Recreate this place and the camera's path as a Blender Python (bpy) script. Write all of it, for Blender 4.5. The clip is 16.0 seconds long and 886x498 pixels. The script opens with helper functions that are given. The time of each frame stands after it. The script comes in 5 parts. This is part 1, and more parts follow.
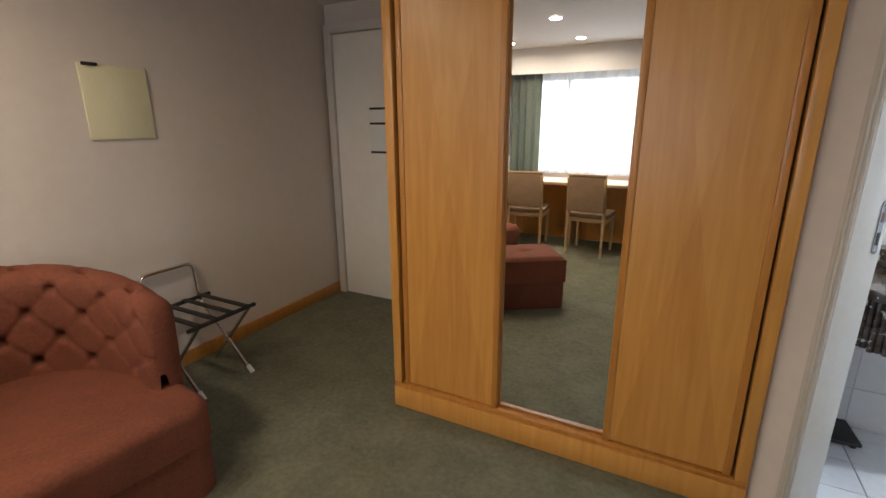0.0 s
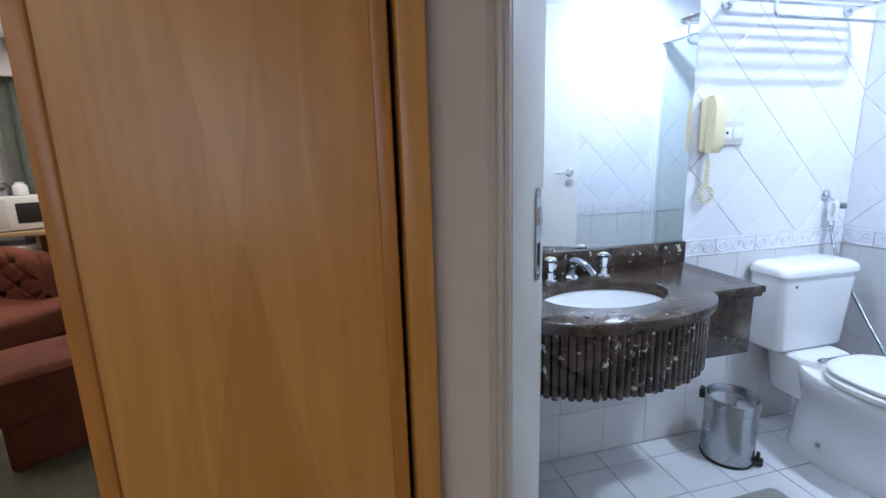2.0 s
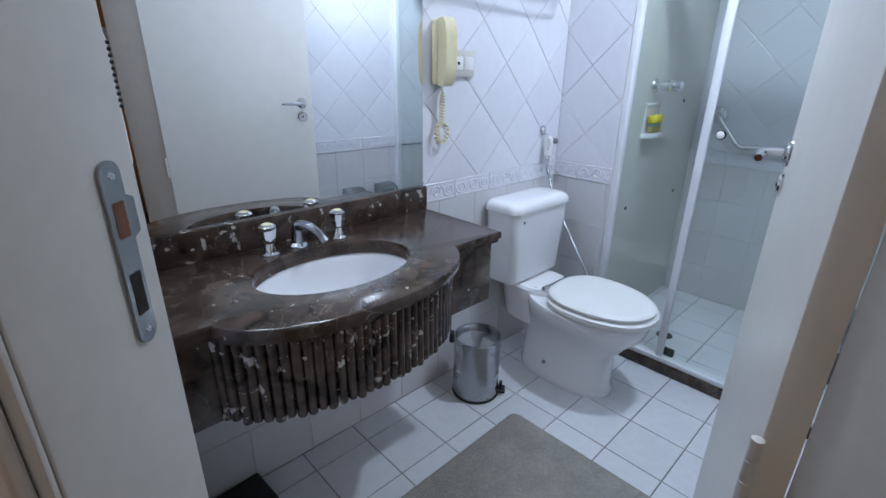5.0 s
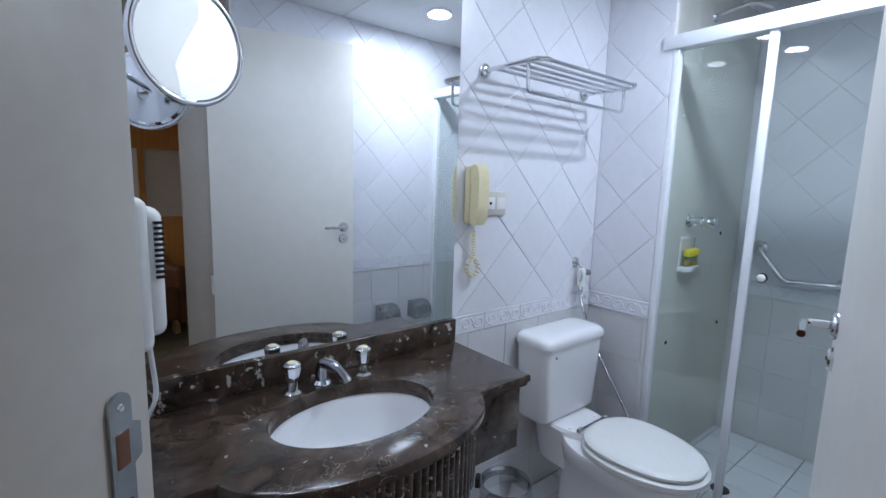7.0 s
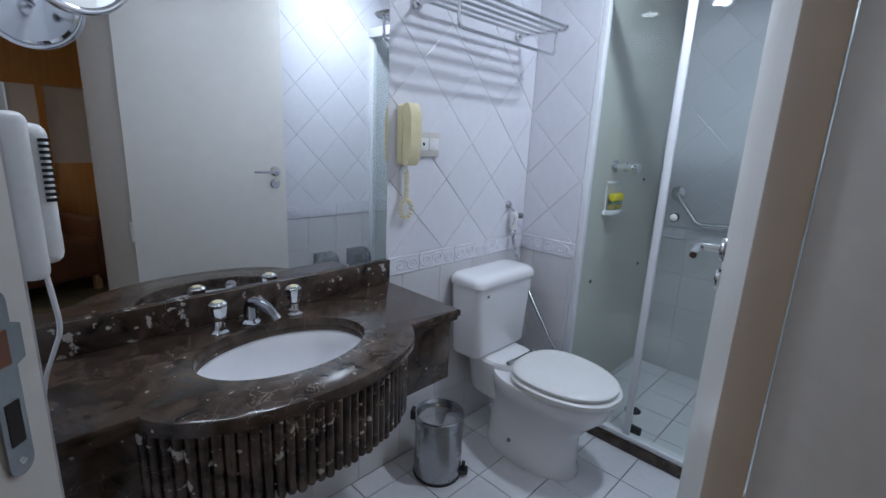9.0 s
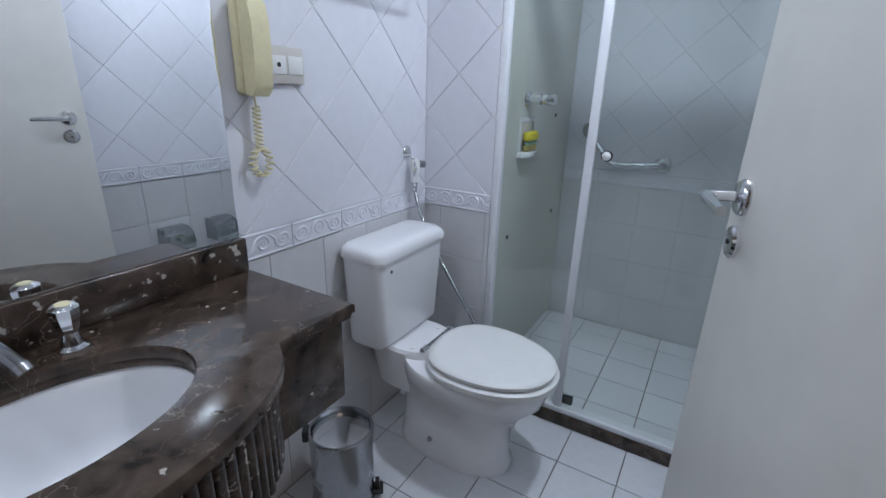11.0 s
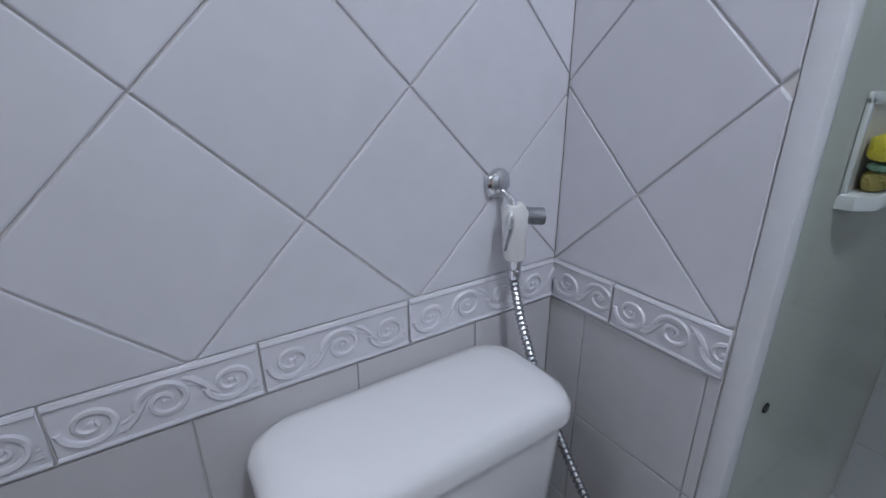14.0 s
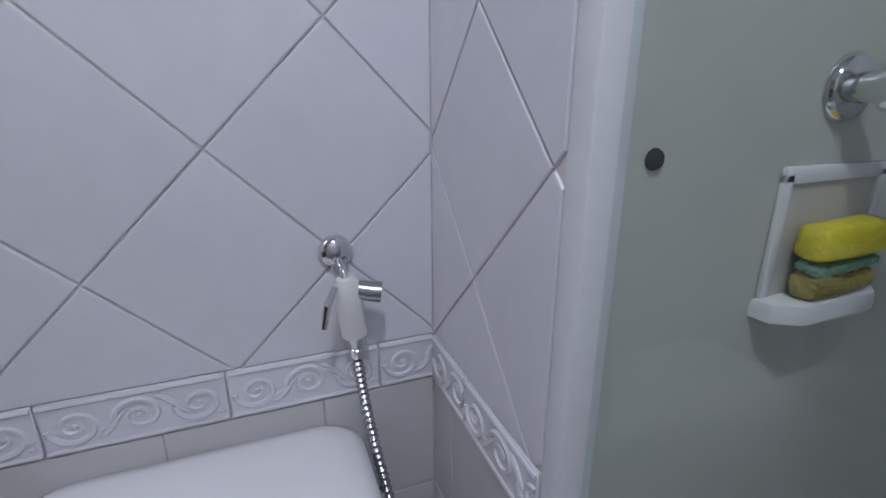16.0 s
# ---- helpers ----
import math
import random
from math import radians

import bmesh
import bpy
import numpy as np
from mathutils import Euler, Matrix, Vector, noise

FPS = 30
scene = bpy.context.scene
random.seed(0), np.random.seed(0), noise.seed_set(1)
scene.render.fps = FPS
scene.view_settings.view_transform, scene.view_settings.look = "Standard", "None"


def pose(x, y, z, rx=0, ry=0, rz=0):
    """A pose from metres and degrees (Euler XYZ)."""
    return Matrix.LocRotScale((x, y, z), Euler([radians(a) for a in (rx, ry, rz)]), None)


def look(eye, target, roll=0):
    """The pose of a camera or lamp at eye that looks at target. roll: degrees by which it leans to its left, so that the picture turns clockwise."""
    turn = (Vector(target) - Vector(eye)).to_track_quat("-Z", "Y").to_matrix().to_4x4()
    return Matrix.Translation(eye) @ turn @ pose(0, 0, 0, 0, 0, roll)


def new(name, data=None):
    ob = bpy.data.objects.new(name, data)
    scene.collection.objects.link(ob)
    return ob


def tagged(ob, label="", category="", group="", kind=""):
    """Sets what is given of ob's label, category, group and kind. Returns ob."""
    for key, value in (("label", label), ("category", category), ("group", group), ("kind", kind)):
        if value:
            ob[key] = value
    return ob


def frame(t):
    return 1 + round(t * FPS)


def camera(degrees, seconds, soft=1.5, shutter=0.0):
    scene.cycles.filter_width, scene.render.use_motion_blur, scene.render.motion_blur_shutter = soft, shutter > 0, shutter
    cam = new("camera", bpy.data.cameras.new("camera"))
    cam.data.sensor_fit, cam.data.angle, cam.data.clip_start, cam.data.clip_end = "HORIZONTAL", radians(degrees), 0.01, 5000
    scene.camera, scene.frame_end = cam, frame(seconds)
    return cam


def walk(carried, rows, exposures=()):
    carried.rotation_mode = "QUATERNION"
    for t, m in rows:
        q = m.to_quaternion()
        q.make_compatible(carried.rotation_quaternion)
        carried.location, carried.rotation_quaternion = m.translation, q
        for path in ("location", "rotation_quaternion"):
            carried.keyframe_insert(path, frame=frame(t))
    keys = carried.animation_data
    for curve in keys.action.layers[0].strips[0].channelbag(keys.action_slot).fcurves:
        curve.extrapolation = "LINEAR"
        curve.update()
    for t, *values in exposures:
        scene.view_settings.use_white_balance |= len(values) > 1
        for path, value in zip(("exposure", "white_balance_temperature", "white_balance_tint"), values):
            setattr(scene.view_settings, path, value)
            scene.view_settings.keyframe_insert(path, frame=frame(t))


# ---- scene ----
cam = camera(88.3, 16.0)
PATH = [
    (0, (0.228, 0.096, 1.428), (-0.659, 1.807, 0.894), -0.3),
    (0.5, (0.246, 0.369, 1.374), (-0.268, 2.243, 0.901), -1.0),
    (1, (0.305, 0.673, 1.378), (0.024, 2.587, 0.869), -0.4),
    (1.5, (0.373, 0.887, 1.308), (0.330, 2.831, 0.840), -0.9),
    (2, (0.426, 1.164, 1.259), (0.904, 3.063, 0.852), -1.7),
    (2.5, (0.522, 1.390, 1.293), (1.474, 3.075, 0.787), -2.0),
    (3, (0.633, 1.422, 1.280), (1.770, 2.953, 0.678), -1.3),
    (3.5, (0.669, 1.468, 1.252), (2.000, 2.731, 0.456), -0.9),
    (6, (0.747, 1.416, 1.307), (1.993, 2.882, 0.763), 1.3),
    (6.5, (0.756, 1.438, 1.343), (1.989, 2.957, 0.929), 0.8),
    (7, (0.759, 1.442, 1.374), (1.998, 2.986, 1.092), 1.7),
    (7.5, (0.759, 1.435, 1.394), (2.012, 2.982, 1.192), 1.8),
    (8, (0.775, 1.426, 1.385), (2.093, 2.913, 1.159), 2.7),
    (8.5, (0.78, 1.419, 1.358), (2.161, 2.822, 1.001), 2.8),
    (9, (0.780, 1.396, 1.328), (2.176, 2.750, 0.861), 2.6),
    (11.3, (1.196, 1.716, 1.243), (2.83, 2.662, 0.584), 1.7),
    (11.5, (1.25, 1.742, 1.233), (2.869, 2.715, 0.576), 2.0),
    (12, (1.418, 1.819, 1.222), (2.986, 2.852, 0.535), 2.0),
    (12.5, (1.587, 1.91, 1.207), (3.124, 2.954, 0.468), 2.2),
    (13, (1.824, 2.041, 1.2), (3.348, 3.125, 0.492), 2.4),
    (13.5, (1.99, 2.115, 1.186), (3.394, 3.389, 0.55), 0.3),
    (14, (2.111, 2.169, 1.182), (3.124, 3.745, 0.481), -0.5),
    (14.5, (2.227, 2.17, 1.171), (3.087, 3.83, 0.46), -0.1),
    (15, (2.34, 2.173, 1.169), (3.191, 3.848, 0.482), -1.0),
    (15.5, (2.427, 2.172, 1.19), (3.163, 3.901, 0.504), -0.7),
    (16, (2.465, 2.095, 1.22), (3.141, 3.879, 0.619), -0.2),
]
EXPOSURES = [(0.0, 0.45, 6500, 10), (1.0, 0.25, 6100, 10), (1.5, 0.25, 5800, 10), (2.0, 0.0, 5550, 11), (2.5, 0.02, 5500, 12), (3.0, 0.05, 5700, 13), (3.5, -0.22, 5800, 13), (6.0, -0.7, 5950, 13), (9.0, -1.15, 6150, 14), (12.0, -1.0, 6350, 15), (13.5, -1.3, 6500, 17), (14.5, -1.5, 6500, 18), (16.0, -1.55, 6600, 20)]
walk(cam, [(t, look(eye, target, roll)) for t, eye, target, roll in PATH], EXPOSURES)

# ---- world, lights, exposure ----
world = bpy.data.worlds.new("world")
scene.world = world
world.use_nodes = True
wn = world.node_tree.nodes
sky = wn.new("ShaderNodeTexSky")
sky.sky_type = "NISHITA"
sky.sun_disc = False
sky.sun_elevation, sky.sun_rotation = radians(50), radians(200)
wn["Background"].inputs[1].default_value = 0.15
world.node_tree.links.new(sky.outputs[0], wn["Background"].inputs[0])

CEIL = 2.3
BATH_LAMPS = [(0.98, 2.44), (1.44, 2.47), (2.36, 1.83)]
ROOM_LAMPS = [(-1.66, -1.62), (-0.88, -1.62), (-1.72, -0.55), (-0.88, -0.55), (-1.67, 0.37)]


def area_lamp(name, m, size, watts, colour, shape="DISK", size_y=None, spread=180):
    d = bpy.data.lights.new(name, "AREA")
    d.shape, d.size, d.energy, d.color = shape, size, watts, colour
    d.spread = radians(spread)
    if size_y:
        d.size_y = size_y
    ob = new(name, d)
    ob.matrix_world = m
    return ob


for (lx, ly), watts in zip(BATH_LAMPS, (5.0, 5.5, 25.0)):
    area_lamp("bath_lamp", pose(lx, ly, CEIL - 0.02), 0.12, watts, (0.80, 0.91, 1.0))
for lx, ly in ROOM_LAMPS:
    area_lamp("room_lamp", pose(lx, ly, CEIL - 0.02), 0.09, 8.0, (1.0, 0.82, 0.62), spread=170)
# daylight through the wide window
area_lamp("window_daylight", look((-0.735, -2.555, 1.38), (-0.735, 0, 1.30)), 2.5, 15.0, (0.92, 0.96, 1.0), "RECTANGLE", 1.1)
sun = bpy.data.lights.new("sun", "SUN")
sun.energy, sun.angle, sun.color = 2.5, radians(0.5), (1.0, 0.95, 0.88)
new("sun", sun).matrix_world = look((0, 0, 10), (2.5, 6.0, 2.2))


# ---- materials ----
def mat(name, col, rough=0.5, metal=0.0, var=0.0, scale=8.0, bump=0.0, bscale=60.0, spec=0.5, coat=0.0, col2=None, obj_var=0.0):
    """Principled surface: two-scale colour variation, grain relief and wear in the gloss."""
    m = bpy.data.materials.new(name)
    m.use_nodes = True
    nt = m.node_tree
    n, l = nt.nodes, nt.links
    b = n["Principled BSDF"]
    b.inputs["Base Color"].default_value = (*col, 1)
    b.inputs["Roughness"].default_value = rough
    b.inputs["Metallic"].default_value = metal
    b.inputs["Specular IOR Level"].default_value = spec
    b.inputs["Coat Weight"].default_value = coat
    b.inputs["Coat Roughness"].default_value = 0.1
    tc = n.new("ShaderNodeTexCoord")
    if var or col2:
        t1, t2 = n.new("ShaderNodeTexNoise"), n.new("ShaderNodeTexNoise")
        t1.inputs["Scale"].default_value, t1.inputs["Detail"].default_value = scale, 5
        t2.inputs["Scale"].default_value, t2.inputs["Detail"].default_value = scale * 9, 3
        for t in (t1, t2):
            l.new(tc.outputs["Object"], t.inputs["Vector"])
        mx = n.new("ShaderNodeMath")
        mx.operation = "ADD"
        l.new(t1.outputs["Fac"], mx.inputs[0]), l.new(t2.outputs["Fac"], mx.inputs[1])
        r = n.new("ShaderNodeValToRGB")
        lo = tuple(c * (1 - var) for c in col)
        hi = col2 if col2 else tuple(min(1, c * (1 + var)) for c in col)
        r.color_ramp.elements[0].position, r.color_ramp.elements[0].color = 0.36, (*lo, 1)
        r.color_ramp.elements[1].position, r.color_ramp.elements[1].color = 0.66, (*hi, 1)
        hf = n.new("ShaderNodeMath")
        hf.operation = "MULTIPLY"
        hf.inputs[1].default_value = 0.5
        l.new(mx.outputs[0], hf.inputs[0]), l.new(hf.outputs[0], r.inputs["Fac"])
        out = r.outputs["Color"]
        if obj_var:
            oi, hv, mr = n.new("ShaderNodeObjectInfo"), n.new("ShaderNodeHueSaturation"), n.new("ShaderNodeMapRange")
            mr.inputs["To Min"].default_value, mr.inputs["To Max"].default_value = 1 - obj_var, 1 + obj_var
            l.new(oi.outputs["Random"], mr.inputs["Value"]), l.new(mr.outputs[0], hv.inputs["Value"])
            l.new(out, hv.inputs["Color"])
            out = hv.outputs["Color"]
        l.new(out, b.inputs["Base Color"])
        rr = n.new("ShaderNodeMapRange")
        rr.inputs["To Min"].default_value, rr.inputs["To Max"].default_value = max(0.02, rough * 0.8), min(1, rough * 1.2)
        l.new(t1.outputs["Fac"], rr.inputs["Value"]), l.new(rr.outputs[0], b.inputs["Roughness"])
    if bump:
        t, bp = n.new("ShaderNodeTexNoise"), n.new("ShaderNodeBump")
        t.inputs["Scale"].default_value, t.inputs["Detail"].default_value = bscale, 4
        bp.inputs["Strength"].default_value, bp.inputs["Distance"].default_value = bump, 0.01
        l.new(tc.outputs["Object"], t.inputs["Vector"]), l.new(t.outputs["Fac"], bp.inputs["Height"])
        l.new(bp.outputs[0], b.inputs["Normal"])
    return m


def wood(name, c1, c2, rough=0.35, stretch=(14, 14, 0.9), coat=0.25):
    m = bpy.data.materials.new(name)
    m.use_nodes = True
    n, l = m.node_tree.nodes, m.node_tree.links
    b = n["Principled BSDF"]
    b.inputs["Roughness"].default_value, b.inputs["Coat Weight"].default_value, b.inputs["Coat Roughness"].default_value = rough, coat, 0.25
    tc, mp, t, r = n.new("ShaderNodeTexCoord"), n.new("ShaderNodeMapping"), n.new("ShaderNodeTexNoise"), n.new("ShaderNodeValToRGB")
    mp.inputs["Scale"].default_value = stretch
    t.inputs["Scale"].default_value, t.inputs["Detail"].default_value, t.inputs["Distortion"].default_value = 3.0, 7, 0.5
    r.color_ramp.elements[0].position, r.color_ramp.elements[0].color = 0.3, (*c1, 1)
    r.color_ramp.elements[1].position, r.color_ramp.elements[1].color = 0.7, (*c2, 1)
    l.new(tc.outputs["Object"], mp.inputs[0]), l.new(mp.outputs[0], t.inputs["Vector"]), l.new(t.outputs["Fac"], r.inputs[0])
    l.new(r.outputs[0], b.inputs["Base Color"])
    bp = n.new("ShaderNodeBump")
    bp.inputs["Strength"].default_value, bp.inputs["Distance"].default_value = 0.05, 0.003
    l.new(t.outputs["Fac"], bp.inputs["Height"]), l.new(bp.outputs[0], b.inputs["Normal"])
    return m


def marble(name, fleck=0.70):
    """Dark brown breccia marble with pale veins and white flecks."""
    m = bpy.data.materials.new(name)
    m.use_nodes = True
    n, l = m.node_tree.nodes, m.node_tree.links
    b = n["Principled BSDF"]
    b.inputs["Roughness"].default_value = 0.17
    tc, t0, r0 = n.new("ShaderNodeTexCoord"), n.new("ShaderNodeTexNoise"), n.new("ShaderNodeValToRGB")
    t0.inputs["Scale"].default_value, t0.inputs["Detail"].default_value, t0.inputs["Distortion"].default_value = 16, 8, 0.8
    r0.color_ramp.elements[0].position, r0.color_ramp.elements[0].color = 0.30, (0.014, 0.009, 0.007, 1)
    r0.color_ramp.elements[1].position, r0.color_ramp.elements[1].color = 0.72, (0.098, 0.067, 0.050, 1)
    tw, va, vo, rv = n.new("ShaderNodeTexNoise"), n.new("ShaderNodeVectorMath"), n.new("ShaderNodeTexVoronoi"), n.new("ShaderNodeValToRGB")
    tw.inputs["Scale"].default_value, tw.inputs["Detail"].default_value = 9, 5
    va.operation = "MULTIPLY_ADD"
    va.inputs[1].default_value = (0.24, 0.24, 0.24)
    vo.feature = "DISTANCE_TO_EDGE"
    vo.inputs["Scale"].default_value = 13
    rv.color_ramp.elements[0].position, rv.color_ramp.elements[0].color = 0.0, (1, 1, 1, 1)
    rv.color_ramp.elements[1].position, rv.color_ramp.elements[1].color = 0.014, (0, 0, 0, 1)
    l.new(tc.outputs["Object"], tw.inputs["Vector"]), l.new(tc.outputs["Object"], t0.inputs["Vector"])
    l.new(tw.outputs["Color"], va.inputs[0]), l.new(tc.outputs["Object"], va.inputs[2]), l.new(va.outputs[0], vo.inputs["Vector"])
    l.new(vo.outputs["Distance"], rv.inputs[0]), l.new(t0.outputs["Fac"], r0.inputs[0])
    tm, rm, ml = n.new("ShaderNodeTexNoise"), n.new("ShaderNodeValToRGB"), n.new("ShaderNodeMath")
    tm.inputs["Scale"].default_value, tm.inputs["Detail"].default_value = 7, 3
    rm.color_ramp.elements[0].position, rm.color_ramp.elements[1].position = 0.48, 0.68
    ml.operation = "MULTIPLY"
    l.new(tc.outputs["Object"], tm.inputs["Vector"]), l.new(tm.outputs["Fac"], rm.inputs[0])
    l.new(rv.outputs[0], ml.inputs[0]), l.new(rm.outputs[0], ml.inputs[1])
    mx = n.new("ShaderNodeMixRGB")
    mx.inputs[2].default_value = (0.26, 0.21, 0.17, 1)
    l.new(ml.outputs[0], mx.inputs[0]), l.new(r0.outputs[0], mx.inputs[1])
    tf, rf, m2 = n.new("ShaderNodeTexNoise"), n.new("ShaderNodeValToRGB"), n.new("ShaderNodeMixRGB")
    tf.inputs["Scale"].default_value, tf.inputs["Detail"].default_value = 38, 4
    rf.color_ramp.elements[0].position, rf.color_ramp.elements[1].position = fleck, fleck + 0.04
    m2.inputs[2].default_value = (0.42, 0.38, 0.34, 1)
    l.new(tc.outputs["Object"], tf.inputs["Vector"]), l.new(tf.outputs["Fac"], rf.inputs[0])
    l.new(rf.outputs[0], m2.inputs[0]), l.new(mx.outputs[0], m2.inputs[1]), l.new(m2.outputs[0], b.inputs["Base Color"])
    return m


def glass_mat(name, tint):
    m = bpy.data.materials.new(name)
    m.use_nodes = True
    n, l = m.node_tree.nodes, m.node_tree.links
    n.remove(n["Principled BSDF"])
    tr, gl, mx = n.new("ShaderNodeBsdfTransparent"), n.new("ShaderNodeBsdfGlossy"), n.new("ShaderNodeMixShader")
    lw, pw, ma = n.new("ShaderNodeLayerWeight"), n.new("ShaderNodeMath"), n.new("ShaderNodeMath")
    tr.inputs[0].default_value = (*tint, 1)
    gl.inputs["Roughness"].default_value = 0.01
    lw.inputs[0].default_value = 0.5
    pw.operation, ma.operation = "POWER", "MULTIPLY_ADD"
    pw.inputs[1].default_value, ma.inputs[1].default_value, ma.inputs[2].default_value = 5.0, 0.9, 0.04
    l.new(lw.outputs["Facing"], pw.inputs[0]), l.new(pw.outputs[0], ma.inputs[0])
    l.new(ma.outputs[0], mx.inputs[0]), l.new(tr.outputs[0], mx.inputs[1]), l.new(gl.outputs[0], mx.inputs[2])
    l.new(mx.outputs[0], n["Material Output"].inputs[0])
    return m


def emit(name, col, power):
    m = bpy.data.materials.new(name)
    m.use_nodes = True
    b = m.node_tree.nodes["Principled BSDF"]
    b.inputs["Emission Color"].default_value, b.inputs["Emission Strength"].default_value = (*col, 1), power
    return m


TILE = mat("white_glazed_tile", (0.72, 0.72, 0.77), 0.22, var=0.03, scale=3, bump=0.03, bscale=9, obj_var=0.02)
DADO = mat("grey_glazed_dado_tile", (0.60, 0.595, 0.61), 0.22, var=0.03, scale=3, bump=0.03, bscale=9, obj_var=0.02)
FLOORTILE = mat("white_floor_tile", (0.66, 0.67, 0.70), 0.3, var=0.05, scale=4, bump=0.03, bscale=20, obj_var=0.03)
GROUT = mat("grey_grout", (0.70, 0.68, 0.67), 0.9, var=0.15, scale=12, bump=0.1)
FGROUT = mat("dark_floor_grout", (0.20, 0.19, 0.19), 0.9, var=0.3, scale=12, bump=0.1)
PANEL = mat("grey_green_wall_panel", (0.58, 0.58, 0.53), 0.45, var=0.04, scale=3, bump=0.02)
PAINT = mat("cream_wall_paint", (0.66, 0.60, 0.55), 0.75, var=0.03, scale=2, bump=0.06, bscale=180)
CEILP = mat("white_ceiling_paint", (0.76, 0.76, 0.77), 0.8, var=0.02, scale=2, bump=0.03, bscale=120)
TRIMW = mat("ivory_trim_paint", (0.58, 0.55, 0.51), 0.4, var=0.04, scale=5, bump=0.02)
DOORW = mat("ivory_door_laminate", (0.80, 0.77, 0.72), 0.35, var=0.03, scale=2, bump=0.02, bscale=30)
CARPET = mat("sage_green_carpet", (0.195, 0.195, 0.135), 0.95, var=0.22, scale=5, bump=0.9, bscale=240, spec=0.1)
WOODO = wood("honey_maple_veneer", (0.56, 0.26, 0.055), (0.66, 0.33, 0.085))
WOODL = wood("honey_maple_veneer_diagonal", (0.58, 0.285, 0.065), (0.68, 0.35, 0.10), stretch=(8, 8, 1.2))
WOODT = wood("maple_trim", (0.45, 0.185, 0.035), (0.55, 0.245, 0.055))
WOODW = wood("maple_wedge_veneer", (0.515, 0.230, 0.047), (0.615, 0.292, 0.072))
BEECH = wood("pale_beech_wood", (0.42, 0.27, 0.13), (0.54, 0.37, 0.2), stretch=(1.5, 12, 12))
# near-black: painted shade in wardrobe and latch hole; also notice bands and clip
DARK = mat("dark_shade_and_bands", (0.015, 0.011, 0.009), 0.7, var=0.2)
CHROME = mat("polished_chrome", (0.72, 0.73, 0.75), 0.10, 1.0, var=0.04, scale=20)
# spout chrome: the dark marble's reflection is put into the base colour
DCHROME = mat("chrome_with_dark_reflection", (0.34, 0.34, 0.36), 0.12, 1.0, var=0.08, scale=20)
STEEL = mat("brushed_steel", (0.42, 0.43, 0.45), 0.26, 1.0, var=0.12, scale=14)
CERAMIC = mat("white_vitreous_china", (0.80, 0.80, 0.82), 0.12, var=0.01, scale=3, coat=0.4)
PLASTW = mat("white_plastic", (0.75, 0.75, 0.74), 0.35, var=0.03, scale=10)
PLASTY = mat("yellowed_ivory_plastic", (0.68, 0.61, 0.38), 0.35, var=0.06, scale=8)
BLACK = mat("black_rubber", (0.012, 0.012, 0.013), 0.5, var=0.2)
ALU = mat("white_coated_aluminium", (0.74, 0.75, 0.78), 0.35, var=0.03)
MIRROR = mat("silvered_mirror", (0.90, 0.92, 0.93), 0.0, 1.0)
GLASS = glass_mat("shower_glass", (0.945, 0.98, 0.965))
WGLASS = glass_mat("window_glass", (0.96, 0.97, 0.97))
GEDGE = mat("green_glass_edge", (0.03, 0.09, 0.07), 0.15, var=0.1)
MARBLE = marble("dark_brown_marble")
MARBLEF = marble("dark_brown_marble_with_white_chips", 0.62)
MAT = mat("grey_bath_mat_cotton", (0.36, 0.34, 0.31), 0.95, var=0.16, scale=11, bump=1.0, bscale=160, spec=0.1)
SALMON = mat("salmon_plush_upholstery", (0.165, 0.054, 0.031), 0.9, var=0.18, scale=9, bump=0.35, bscale=220, spec=0.2)
CURTAIN = mat("sage_green_curtain_cloth", (0.27, 0.30, 0.26), 0.85, var=0.12, scale=6, bump=0.2, bscale=200)
PAPER = mat("pale_yellow_paper", (0.72, 0.69, 0.47), 0.8, var=0.03)
SPONGEY = mat("yellow_sponge", (0.75, 0.62, 0.03), 0.9, var=0.15, scale=40, bump=0.7, bscale=120)
SPONGEG = mat("green_scourer", (0.18, 0.33, 0.24), 0.95, var=0.2, scale=50, bump=0.8, bscale=150)
SPONGEB = mat("ochre_sponge", (0.42, 0.34, 0.10), 0.95, var=0.2, scale=50, bump=0.8, bscale=150)
LAMPGLOW = emit("lamp_glow", (0.95, 0.97, 1.0), 14.0)
ROOMGLOW = emit("warm_lamp_glow", (1.0, 0.88, 0.7), 9.0)
SKYGLOW = emit("bright_haze", (0.86, 0.93, 1.0), 1.2)
BROWN = mat("brown_chair_leather", (0.13, 0.055, 0.025), 0.5, var=0.2, scale=7, bump=0.1)
FABRIC = mat("tan_chair_fabric", (0.27, 0.175, 0.10), 0.9, var=0.12, scale=12, bump=0.4, bscale=200)

SHEER = bpy.data.materials.new("sheer_white_voile")
SHEER.use_nodes = True
sn, sl = SHEER.node_tree.nodes, SHEER.node_tree.links
s1, s2, s3, s4 = sn.new("ShaderNodeBsdfTransparent"), sn.new("ShaderNodeBsdfTranslucent"), sn.new("ShaderNodeMixShader"), sn.new("ShaderNodeTexNoise")
s4.inputs["Scale"].default_value = 30
s2.inputs[0].default_value = (0.9, 0.92, 0.92, 1)
s3.inputs[0].default_value = 0.5
sl.new(s1.outputs[0], s3.inputs[1]), sl.new(s2.outputs[0], s3.inputs[2]), sl.new(s3.outputs[0], sn["Material Output"].inputs[0])


# ---- mesh helpers ----
def smooth(bm, angle=40):
    for f in bm.faces:
        f.smooth = True
    lim = radians(angle)
    for e in bm.edges:
        if len(e.link_faces) == 2 and e.calc_face_angle(0) > lim:
            e.smooth = False


